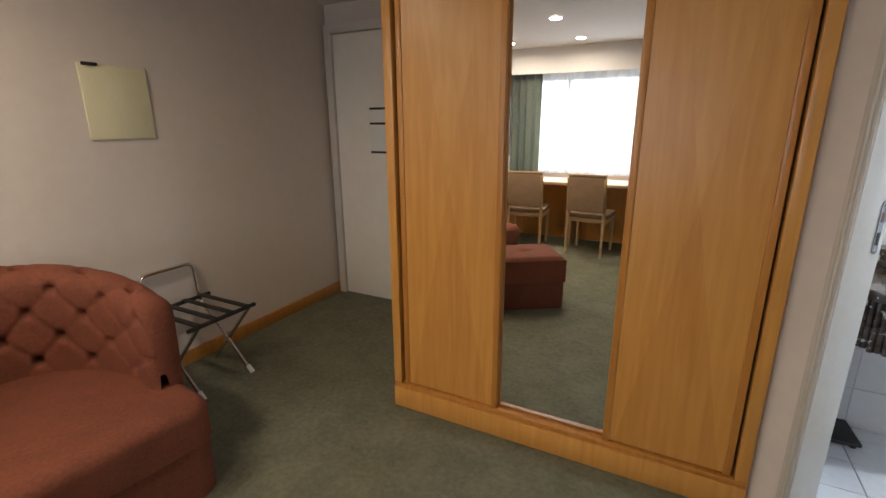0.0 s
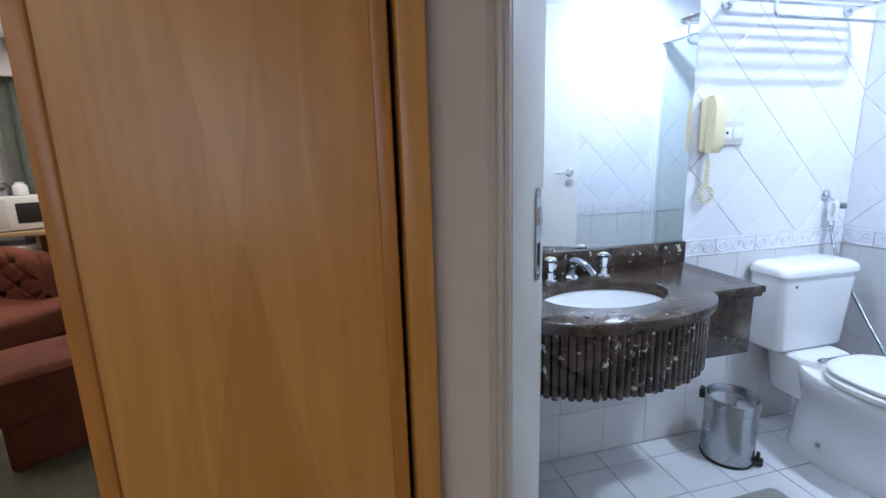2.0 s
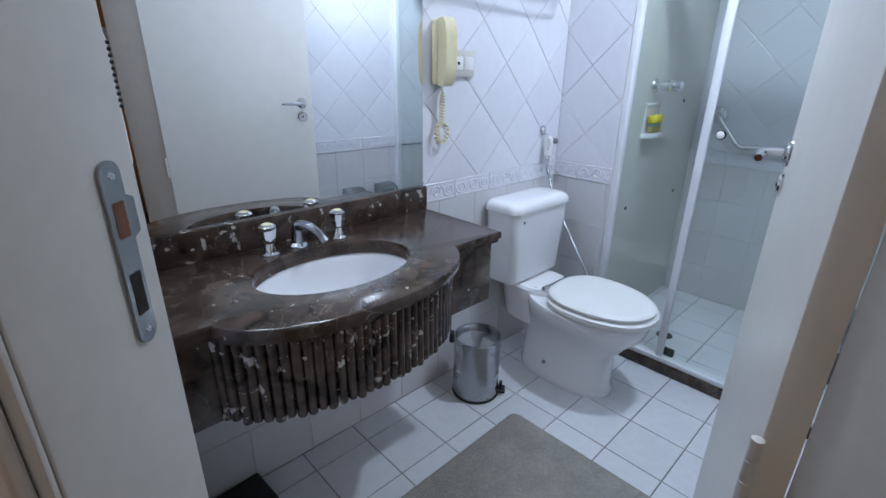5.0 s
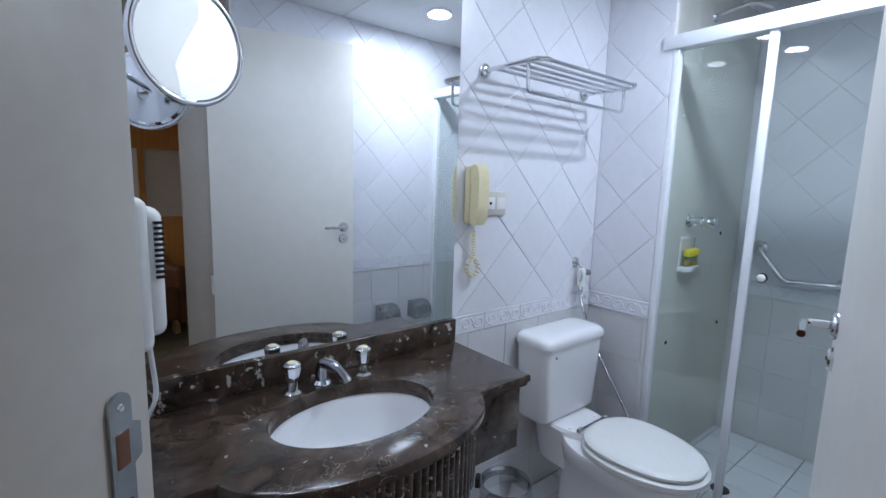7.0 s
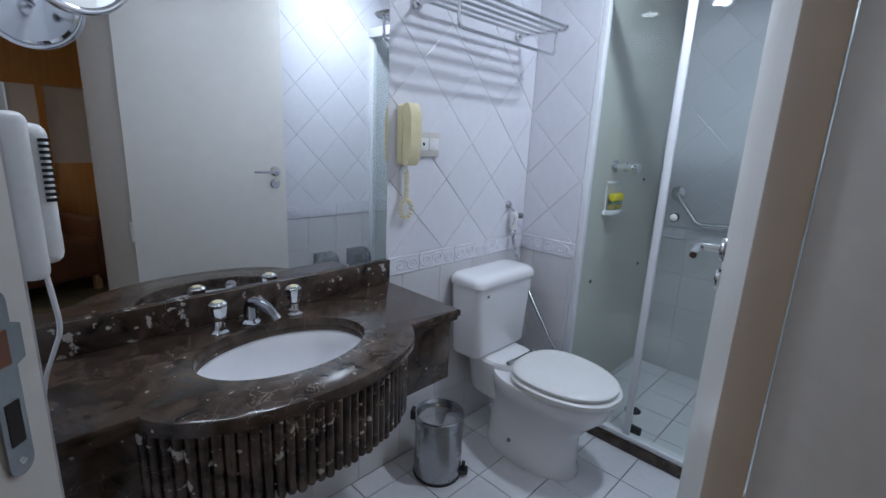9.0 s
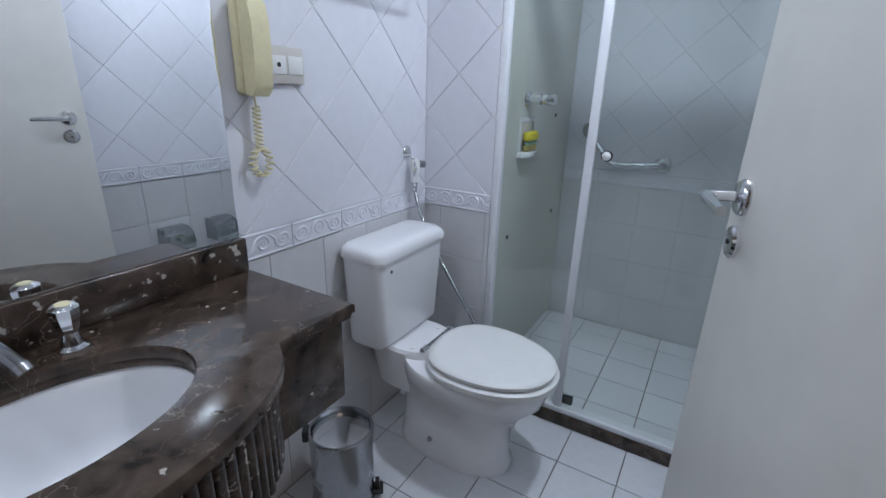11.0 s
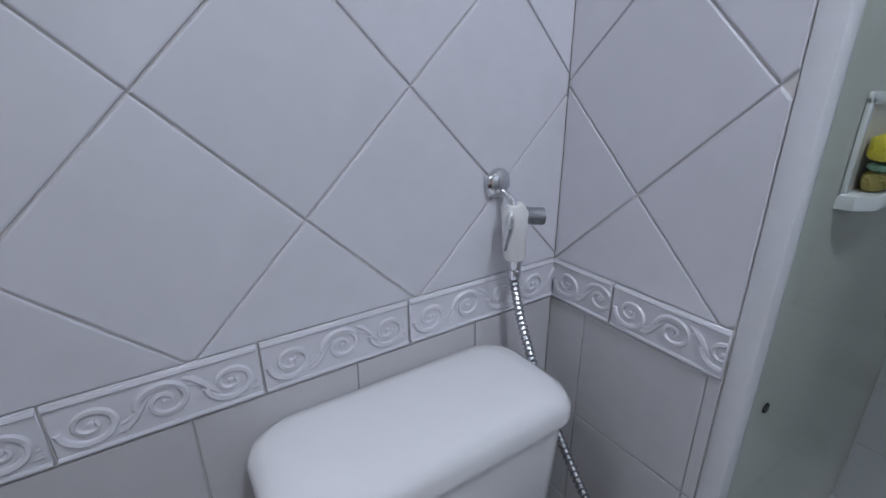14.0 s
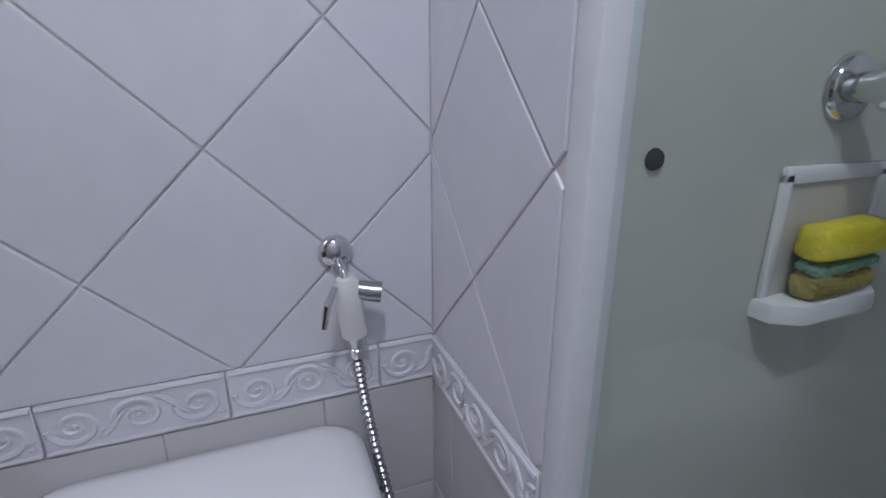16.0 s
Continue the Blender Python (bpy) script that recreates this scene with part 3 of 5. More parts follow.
part("bowl", loft([(0.0, egg(TX, 2.30, 0.115, 0.24, 0.20)), (0.025, egg(TX, 2.30, 0.118, 0.24, 0.203)), (0.05, egg(TX, 2.30, 0.108, 0.235, 0.19)), (0.18, egg(TX, 2.29, 0.105, 0.24, 0.18)), (0.25, egg(TX, 2.27, 0.125, 0.25, 0.21)), (0.31, egg(TX, 2.25, 0.165, 0.26, 0.245)), (0.345, egg(TX, 2.25, 0.182, 0.26, 0.255)), (0.375, egg(TX, 2.25, 0.186, 0.26, 0.262)), (0.385, egg(TX, 2.25, 0.18, 0.255, 0.256))]), CERAMIC, toilet)
part("rear_shelf", loft([(0.22, egg(TX, 2.50, 0.085, 0.16, 0.14)), (0.30, egg(TX, 2.50, 0.105, 0.165, 0.15)), (0.36, egg(TX, 2.50, 0.120, 0.17, 0.15)), (0.400, egg(TX, 2.50, 0.124, 0.17, 0.15)), (0.411, egg(TX, 2.50, 0.116, 0.165, 0.145))]), CERAMIC, toilet)
part("seat", loft([(0.387, egg(TX, 2.222, 0.178, 0.172, 0.244)), (0.391, egg(TX, 2.222, 0.188, 0.180, 0.253)), (0.408, egg(TX, 2.222, 0.188, 0.180, 0.253)), (0.413, egg(TX, 2.222, 0.182, 0.175, 0.246))]), PLASTW, toilet)
part("lid", loft([(0.4165, egg(TX, 2.222, 0.168, 0.170, 0.230)), (0.420, egg(TX, 2.222, 0.177, 0.177, 0.240)), (0.431, egg(TX, 2.222, 0.178, 0.178, 0.241)), (0.438, egg(TX, 2.222, 0.170, 0.171, 0.232)), (0.4415, egg(TX, 2.222, 0.150, 0.152, 0.208)), (0.443, egg(TX, 2.222, 0.09, 0.09, 0.13))]), PLASTW, toilet)
part("hinge_bar", tube([(TX - 0.105, 2.409, 0.425), (TX + 0.105, 2.409, 0.425)], 0.0045, 10), STEEL, toilet, "chrome lid hinge")
for hx in (TX - 0.098, TX + 0.082):
    part("hinge_knuckle", lathe([(0, 0), (0.008, 0), (0.009, 0.003), (0.009, 0.027), (0.007, 0.03), (0, 0.03)], 14, frame_of((hx, 2.409, 0.424), (0, 1, 0), (0, 0, 1))), CHROME, toilet, "chrome hinge knuckle")
for hx in (TX - 0.085, TX + 0.085):
    part("fixing_cap", lathe([(0, 0.4145), (0.007, 0.414), (0.010, 0.4105)], 14, Matrix.Translation((hx, 2.455, 0))), PLASTW, toilet)


def rounded_rect(x0, y0, x1, y1, r, n=6):
    out = []
    for cxx, cyy, a0 in ((x1 - r, y1 - r, 0), (x0 + r, y1 - r, 90), (x0 + r, y0 + r, 180), (x1 - r, y0 + r, 270)):
        out += [(cxx + r * math.cos(radians(a0 + 90 * i / n)), cyy + r * math.sin(radians(a0 + 90 * i / n))) for i in range(n + 1)]
    return out


TK = TX
tank_secs = [(0.405, rounded_rect(TK - 0.125, 2.545, TK + 0.125, 2.655, 0.03)), (0.4175, rounded_rect(TK - 0.172, 2.522, TK + 0.172, 2.670, 0.035)), (0.43, rounded_rect(TK - 0.178, 2.516, TK + 0.178, 2.674, 0.035)), (0.7355, rounded_rect(TK - 0.196, 2.506, TK + 0.196, 2.678, 0.035))]
part("tank", loft(tank_secs), CERAMIC, toilet)
part("tank_lid", loft([(0.736, rounded_rect(TK - 0.198, 2.504, TK + 0.198, 2.678, 0.035)), (0.740, rounded_rect(TK - 0.206, 2.497, TK + 0.206, 2.682, 0.042)), (0.758, rounded_rect(TK - 0.207, 2.496, TK + 0.207, 2.682, 0.045)), (0.772, rounded_rect(TK - 0.202, 2.501, TK + 0.202, 2.680, 0.05)), (0.781, rounded_rect(TK - 0.188, 2.514, TK + 0.188, 2.672, 0.05)), (0.785, rounded_rect(TK - 0.165, 2.533, TK + 0.165, 2.655, 0.045)), (0.786, rounded_rect(TK - 0.10, 2.56, TK + 0.10, 2.63, 0.03))]), CERAMIC, toilet)
part("flush_knob", lathe([(0, 0.034), (0.012, 0.034), (0.015, 0.030), (0.015, 0.012), (0.010, 0.008), (0.010, 0)], 20, frame_of((TK + 0.196, 2.60, 0.70), (0, 1, 0), (0, 0, 1))), CHROME, toilet, "chrome flush knob on the tank side")
part("floor_bolt", lathe([(0, 0.012), (0.006, 0.011), (0.009, 0.004), (0.009, 0)], 12, frame_of((TX - 0.112, 2.36, 0.09), (0, 1, 0), (0, 0, 1)) @ Matrix.Diagonal((1, 1, -1, 1))), STEEL, toilet)
part("flush_button", lathe([(0, 0.005), (0.006, 0.004), (0.007, 0)], 14, frame_of((TK - 0.135, 2.509, 0.70), (1, 0, 0), (0, 0, 1))), STEEL, toilet)

# ---- bidet spray ----
spray = thing("bidet_spray", "white bidet spray on a chrome wall hook", "bidet spray")
part("wall_rose", lathe([(0, 0.014), (0.010, 0.014), (0.017, 0.010), (0.022, 0.004), (0.022, 0)], 28, frame_of((2.535, NY - 0.006, 1.038), (1, 0, 0), (0, 0, 1))), CHROME, spray, "chrome wall rose")
part("hook", tube([(2.537, NY - 0.016, 1.030), (2.539, NY - 0.035, 1.018), (2.541, NY - 0.04, 1.008)], 0.005, 10), CHROME, spray)
hb = [(2.541, NY - 0.040, 1.012), (2.543, NY - 0.040, 1.000), (2.545, NY - 0.038, 0.96), (2.549, NY - 0.036, 0.928)]
part("spray_body", tube(hb, [0.012, 0.020, 0.0175, 0.0165], 16), PLASTW, spray, "white plastic spray handle")
part("spray_head", tube([(2.549, NY - 0.042, 0.996), (2.568, NY - 0.048, 0.992), (2.584, NY - 0.053, 0.990)], [0.012, 0.013, 0.0135], 18), STEEL, spray, "grey spray head")
part("trigger", tube([(2.526, NY - 0.05, 1.004), (2.514, NY - 0.062, 0.985), (2.508, NY - 0.06, 0.955)], [0.004, 0.0055, 0.004], 8), CHROME, spray, "chrome trigger")
part("collar", lathe([(0, 0), (0.0095, 0), (0.0105, 0.004), (0.0105, 0.013), (0.009, 0.0145), (0.0105, 0.016), (0.0125, 0.032), (0, 0.032)], 18, Matrix.Translation((2.550, NY - 0.036, 0.894))), CHROME, spray, "chrome hose nut")
hose = []
P0, P1, P2, P3 = Vector((2.550, NY - 0.036, 0.895)), Vector((2.557, NY - 0.065, 0.72)), Vector((2.612, 2.485, 0.50)), Vector((2.652, 2.36, 0.27))
for i in range(141):
    t = i / 140
    hose.append(P0 * (1 - t) ** 3 + P1 * 3 * t * (1 - t) ** 2 + P2 * 3 * t * t * (1 - t) + P3 * t ** 3)
part("hose", tube(hose, [0.0056 + 0.0026 * (i % 2) for i in range(len(hose))], 10), STEEL, spray, "ribbed metal hose")
part("wall_valve", tube(fillet([P3, (2.655, 2.36, 0.20), (2.655, 2.45, 0.16), (RX - 0.006, 2.47, 0.16)], 0.02), 0.009, 12), CHROME, spray)

# ---- waste bin ----
binm = Matrix.Translation((1.952, 2.51, 0))
wbin = thing("waste_bin", "stainless steel pedal bin with lid", "waste bin")
part("body", lathe([(0, 0.008), (0.088, 0.008), (0.096, 0.012), (0.096, 0.232), (0.099, 0.235), (0.0995, 0.27), (0.096, 0.274), (0.091, 0.274), (0.0905, 0.25), (0, 0.249)], 44, binm), STEEL, wbin)
part("base_ring", lathe([(0, 0), (0.096, 0), (0.099, 0.004), (0.099, 0.012), (0, 0.0125)], 40, binm), BLACK, wbin)
part("lid", lathe([(0, 0.262), (0.06, 0.260), (0.086, 0.255), (0.0895, 0.2505), (0, 0.2505)], 40, binm), CHROME, wbin, "shallow steel lid")
part("lid_hinge", box(-0.02, 0.098, 0.235, 0.02, 0.115, 0.275, 0.004, m=binm @ pose(0, 0, 0, 0, 0, 38)), BLACK, wbin, "black lid hinge")
part("pedal", box(-0.024, -0.126, 0.012, 0.024, -0.085, 0.024, 0.005, m=binm @ pose(0, 0, 0, 0, 0, 38)), BLACK, wbin, "black plastic pedal")
part("pedal_arm", box(-0.012, -0.114, 0.0245, 0.012, -0.1, 0.055, 0.003, m=binm @ pose(0, 0, 0, 0, 0, 38)), BLACK, wbin)

# ---- bath mat ----
mo = rounded_rect(-0.385, -0.295, 0.385, 0.295, 0.03)
bathmat = part("bath_mat", prism(mo, 0.001, 0.013, bevel=0.005, m=pose(1.575, 2.005, 0, 0, 0, 0.5)), MAT)
tagged(bathmat, "worn grey cotton bath mat on the tiled floor", "bath mat")

# ---- telephone and socket ----
phone = thing("wall_telephone", "yellowed ivory wall telephone with coiled cord", "telephone")
px = 1.872
part("cradle", box(px - 0.032, NY - 0.035, 1.235, px + 0.030, NY - 0.0065, 1.44, 0.01, 3), PLASTY, phone)
hs = [(NY - 0.060, 1.445), (NY - 0.072, 1.43), (NY - 0.080, 1.39), (NY - 0.080, 1.30), (NY - 0.074, 1.25), (NY - 0.060, 1.232), (NY - 0.037, 1.236), (NY - 0.037, 1.442)]
part("handset", prism(hs, -0.026, 0.026, bevel=0.006, m=Matrix(((0, 0, 1, px), (1, 0, 0, 0), (0, 1, 0, 0), (0, 0, 0, 1)))), PLASTY, phone, "ivory handset on its cradle")
coil = []
for i in range(361):
    t = i / 360
    a = t * 2 * math.pi * 24
    if t < 0.42:
        c = Vector((px + 0.004, NY - 0.03, 1.208 - t / 0.42 * 0.10))
    else:
        q = (t - 0.42) / 0.58 * 2 * math.pi
        c = Vector((px + 0.004 + 0.026 * math.sin(q), NY - 0.03, 1.108 - 0.034 * (1 - math.cos(q))))
    coil.append(c + Vector((0.0095 * math.cos(a), 0.0095 * math.sin(a), 0.0)))
part("coiled_cord", tube(coil, 0.0024, 6), PLASTY, phone, "ivory coiled cord")
part("cord_end", tube([(px, NY - 0.03, 1.24), (px + 0.005, NY - 0.03, 1.205)], 0.0025, 6), PLASTY, phone)
socket = thing("wall_socket", "ivory wall socket beside the telephone", "socket")
part("plate", box(1.935, NY - 0.016, 1.262, 2.05, NY - 0.0062, 1.352, 0.003), TRIMW, socket)
for mx0 in (1.941, 1.996):
    part("module", box(mx0, NY - 0.0185, 1.285, mx0 + 0.048, NY - 0.0161, 1.330, 0.0015), PLASTW, socket)
part("outlet", lathe([(0, 0.001), (0.006, 0.001), (0.006, 0)], 14, frame_of((1.965, NY - 0.0186, 1.308), (1, 0, 0), (0, 0, 1))), BLACK, socket)

# ---- towel rack ----
rack = thing("towel_rack", "chrome towel rack on the tiled wall", "towel rack")
RZ = 1.775
for fx in (1.92, 2.515):
    part("wall_rose", lathe([(0, 0.012), (0.012, 0.012), (0.022, 0.008), (0.026, 0.003), (0.026, 0)], 26, frame_of((fx, NY - 0.006, RZ), (1, 0, 0), (0, 0, 1))), CHROME, rack)
    part("arm", tube(fillet([(fx, NY - 0.012, RZ), (fx, NY - 0.24, RZ), (fx + (0.04 if fx < 2.2 else -0.04), NY - 0.262, RZ)], 0.018), 0.008, 12), CHROME, rack)
for i in range(5):
    yy = NY - 0.055 - 0.0505 * i
    part("rail", tube([(1.92 if i < 4 else 1.955, yy, RZ), (2.515 if i < 4 else 2.48, yy, RZ)], 0.0065, 10), CHROME, rack)
part("hanging_rail", tube(fillet([(1.93, NY - 0.20, RZ), (1.93, NY - 0.20, RZ - 0.095), (2.505, NY - 0.20, RZ - 0.095), (2.505, NY - 0.20, RZ)], 0.025), 0.006, 10), CHROME, rack)

# ---- hair dryer, magnifying mirror ----
dryer = thing("hair_dryer", "white wall-mounted hair dryer with grille", "hair dryer")
part("body", box(WX + 0.002, 2.25, 1.10, WX + 0.04, 2.36, 1.34, 0.014, 3), PLASTW, dryer)
part("handle", box(WX + 0.02, 2.262, 1.12, WX + 0.06, 2.348, 1.325, 0.016, 3), PLASTW, dryer)
for i in range(11):
    part("grille_slot", box(WX + 0.047, 2.2596, 1.215 + 0.0085 * i, WX + 0.0604, 2.264, 1.2195 + 0.0085 * i), BLACK, dryer)
part("cord", tube(fillet([(WX + 0.035, 2.30, 1.105), (WX + 0.045, 2.32, 1.0), (WX + 0.02, 2.42, 0.88), (WX + 0.01, 2.45, 0.81)], 0.03), 0.004, 8), PLASTW, dryer, "white power cord")
mag = thing("magnifying_mirror", "round chrome magnifying mirror on an arm", "mirror")
MC = Vector((0.932, 2.39, 1.605))
mm = look(MC, (1.35, 1.35, 1.55)) @ pose(0, 0, 0, 180)
part("rim", tube([mm @ Vector((0.100 * math.cos(2 * math.pi * i / 48), 0.100 * math.sin(2 * math.pi * i / 48), 0)) for i in range(48)], 0.007, 10, closed=True), CHROME, mag)
part("back", lathe([(0.098, -0.004), (0.09, -0.016), (0.05, -0.024), (0, -0.026)], 40, mm), CHROME, mag)
part("mirror_face", lathe([(0, 0.0), (0.05, 0.0008), (0.098, 0.003), (0.098, -0.003), (0, -0.003)], 48, mm), MIRROR, mag)
part("arm", tube(fillet([mm @ Vector((0, 0, -0.024)), mm @ Vector((0, 0, -0.06)), (WX + 0.06, 2.52, 1.62), (WX + 0.002, 2.54, 1.62)], 0.02), 0.007, 10), CHROME, mag)
part("wall_plate", lathe([(0, 0.014), (0.03, 0.012), (0.034, 0.004), (0.034, 0)], 26, frame_of((WX + 0.001, 2.54, 1.62), (0, 1, 0), (0, 0, 1))), CHROME, mag)

# ---- shower screen, sill, fittings ----
sill = tagged(part("shower_sill", box(RX - 0.015, SY + 0.001, 0.0, RX + 0.045, SHY - 0.002, 0.052, 0.004), MARBLE), "dark marble shower sill", "sill")
screen = thing("shower_screen", "clear glass shower screen in white aluminium", "shower screen")
part("bottom_rail", box(RX - 0.008, SY + 0.004, 0.0525, RX + 0.04, SHY - 0.003, 0.076, 0.004), ALU, screen)
part("top_rail", box(RX - 0.014, SY + 0.004, 1.935, RX + 0.046, SHY + 0.02, 1.99, 0.004), ALU, screen)
part("wall_profile", box(RX - 0.003, SHY - 0.046, 0.0765, RX + 0.032, SHY - 0.0175, 1.9345, 0.004), ALU, screen)
part("wall_profile", box(RX - 0.005, SY + 0.002, 0.0765, RX + 0.034, SY + 0.03, 1.9345, 0.004), ALU, screen)
part("door_stile", box(RX - 0.003, 2.025, 0.0765, RX + 0.012, 2.055, 1.9345, 0.003), ALU, screen)
for nm, ya, yb, xx in (("fixed_pane", 2.05, SHY - 0.047, RX + 0.020), ("sliding_pane", SY + 0.032, 2.026, RX + 0.004)):
    pane = part(nm, box(xx, ya, 0.0765, xx + 0.006, yb, 1.9345), GLASS, screen, "clear slightly green glass pane", soft=False)
    pane.visible_shadow = False
knob_m = frame_of((RX + 0.0035, 1.985, 1.072), (0, -1, 0), (0, 0, 1))
pull = part("door_pull", lathe([(0, 0.012), (0.015, 0.012), (0.018, 0.008), (0.018, 0)], 24, knob_m), BLACK, screen, "dark round door pull")
part("pull_cap", lathe([(0, 0.0155), (0.012, 0.0145), (0.0145, 0.0121), (0, 0.0121)], 24, knob_m), PLASTW, pull, "white cap")
part("guide_block", box(RX + 0.028, 1.99, 0.0765, RX + 0.05, 2.04, 0.11, 0.003), BLACK, screen)
tap = thing("shower_tap", "chrome shower tap on the side wall", "tap")
tm = frame_of((3.01, SHY - 0.001, 1.235), (1, 0, 0), (0, 0, 1))
part("flange", lathe([(0, 0.012), (0.016, 0.012), (0.03, 0.008), (0.034, 0.002), (0.034, 0)], 28, tm), CHROME, tap)
part("stem", lathe([(0.015, 0.01), (0.015, 0.03), (0.022, 0.034), (0.024, 0.06), (0.018, 0.066), (0.018, 0.078), (0.024, 0.082), (0.024, 0.115), (0.02, 0.12), (0, 0.12)], 20, tm), CHROME, tap)
niche = thing("soap_niche", "white ceramic soap holder on the shower wall", "soap holder")
NX0, NX1, NZ0, NZ1 = 2.940, 3.105, 1.0, 1.155
for b_ in ((NX0, NZ0 + 0.02, NX0 + 0.014, NZ1), (NX1 - 0.014, NZ0 + 0.02, NX1, NZ1), (NX0, NZ1 - 0.012, NX1, NZ1 + 0.006)):
    part("rim", box(b_[0], SHY - 0.008, b_[1], b_[2], SHY - 0.0005, b_[3], 0.003), CERAMIC, niche)
part("back", box(NX0 + 0.012, SHY - 0.004, NZ0 + 0.01, NX1 - 0.012, SHY - 0.0007, NZ1 - 0.01), TRIMW, niche)
part("dish", prism([(NX0 - 0.004, SHY - 0.0005), (NX0 - 0.002, SHY - 0.022), (NX0 + 0.025, SHY - 0.040), (NX1 - 0.025, SHY - 0.040), (NX1 + 0.002, SHY - 0.022), (NX1 + 0.004, SHY - 0.0005)], NZ0, NZ0 + 0.022, bevel=0.006), CERAMIC, niche)


def sponge_slab(z0, h, seed, w, d):
    own = box(-w / 2, -d / 2, z0, w / 2, d / 2, z0 + h, 0.009, 3)
    bmesh.ops.subdivide_edges(own, edges=own.edges[:], cuts=1, use_grid_fill=True)
    for v in own.verts:
        v.co += 0.006 * Vector(noise.noise_vector(v.co * 30 + Vector((seed, 0, 0))))
    return own


sponge = thing("sponge", "yellow and green sponges in the soap holder", "sponge", at=pose((NX0 + NX1) / 2, SHY - 0.0245, NZ0 + 0.026, 0, 0, 2))
for nm, z0, h, mt, w, d in (("lower_sponge", 0, 0.026, SPONGEB, 0.108, 0.032), ("scourer", 0.026, 0.012, SPONGEG, 0.110, 0.032), ("upper_sponge", 0.04, 0.036, SPONGEY, 0.114, 0.033)):
    part(nm, sponge_slab(z0, h, len(nm), w, d), mt, sponge)
for i, (hx, hz) in enumerate(((2.775, 1.175), (3.49, 0.66), (2.90, 0.66), (3.40, 1.16))):
    plug = part("wall_plug", lathe([(0, 0.004), (0.006, 0.004), (0.009, 0.003), (0.010, 0)], 14, frame_of((hx, SHY - 0.0006, hz), (1, 0, 0), (0, 0, 1))), BLACK)
    tagged(plug, "small dark plug hole in the shower wall", "wall plug", "plugs in the shower wall")
bar = thing("grab_rail", "angled chrome grab rail on the shower wall", "grab rail")
bl, be, br = Vector((BX - 0.05, 2.284, 1.082)), Vector((BX - 0.05, 2.150, 0.922)), Vector((BX - 0.05, 1.908, 0.940))
part("rail", tube(fillet([(BX - 0.004, bl.y, bl.z), bl, be, br, (BX - 0.004, br.y, br.z)], 0.035, 8), 0.0145, 14), CHROME, bar)
for p in (bl, br):
    part("flange", lathe([(0, 0.014), (0.022, 0.014), (0.034, 0.009), (0.040, 0.002), (0.040, 0)], 26, frame_of((BX - 0.008, p.y, p.z), (0, -1, 0), (0, 0, 1))), CHROME, bar)
shead = thing("wall_shower", "chrome overhead shower on a bent wall pipe", "shower")
part("pipe", tube(fillet([(3.065, SHY - 0.001, 2.16), (3.065, SHY - 0.16, 2.18), (3.065, SHY - 0.24, 2.13)], 0.04), 0.010, 12), CHROME, shead)
part("flange", lathe([(0, 0.01), (0.02, 0.009), (0.028, 0)], 22, frame_of((3.065, SHY - 0.001, 2.16), (1, 0, 0), (0, 0, 1))), CHROME, shead)
part("head", lathe([(0, 0.03), (0.014, 0.03), (0.03, 0.0), (0.042, -0.02), (0.042, -0.03), (0, -0.03)], 26, pose(3.065, SHY - 0.25, 2.115, -25)), CHROME, shead)
vent = thing("ceiling_vent", "small dark slotted vent in the shower ceiling", "vent")
part("frame", box(3.22, 1.97, CEIL - 0.012, 3.38, 2.11, CEIL - 0.0025, 0.003), STEEL, vent)
for i in range(5):
    part("slat", box(3.232, 1.982 + 0.025 * i, CEIL - 0.017, 3.368, 1.994 + 0.025 * i, CEIL - 0.0122, 0.002), BLACK, vent)
drain = tagged(part("floor_drain", lathe([(0, 0.003), (0.035, 0.003), (0.04, 0.0015), (0.04, 0.0)], 28, Matrix.Translation((3.02, 2.14, 0.0005))), BLACK), "round dark shower floor drain", "drain")
for hx in (2.30, 2.55):
    holder = thing("paper_holder", "chrome covered paper holder on the tiled wall", "paper holder", "holders on the wall")
    part("cover", prism([(SY + 0.004, 0.47), (SY + 0.10, 0.47), (SY + 0.115, 0.50), (SY + 0.10, 0.555), (SY + 0.06, 0.58), (SY + 0.004, 0.58)], hx - 0.065, hx + 0.065, bevel=0.006, m=Matrix(((0, 0, 1, 0), (1, 0, 0, 0), (0, 1, 0, 0), (0, 0, 0, 1)))), STEEL, holder)
    part("hinge_rod", tube([(hx - 0.07, SY + 0.02, 0.57), (hx + 0.07, SY + 0.02, 0.57)], 0.006, 8), CHROME, holder)


def downlight(x, y, glow, label):
    d = thing("downlight", label, "ceiling light", "recessed ceiling lights")
    m = Matrix.Translation((x, y, CEIL - 0.003))
    part("ring", lathe([(0.046, -0.001), (0.05, -0.008), (0.062, -0.006), (0.065, 0.0), (0.046, 0.0)], 32, m), ALU, d)
    part("lens", lathe([(0, -0.003), (0.046, -0.004), (0.046, 0.0)], 28, m), glow, d)


for lx, ly in BATH_LAMPS:
    downlight(lx, ly, LAMPGLOW, "lit cool white recessed ceiling downlight")
for lx, ly in ROOM_LAMPS:
    downlight(lx, ly, ROOMGLOW, "lit warm recessed ceiling downlight")

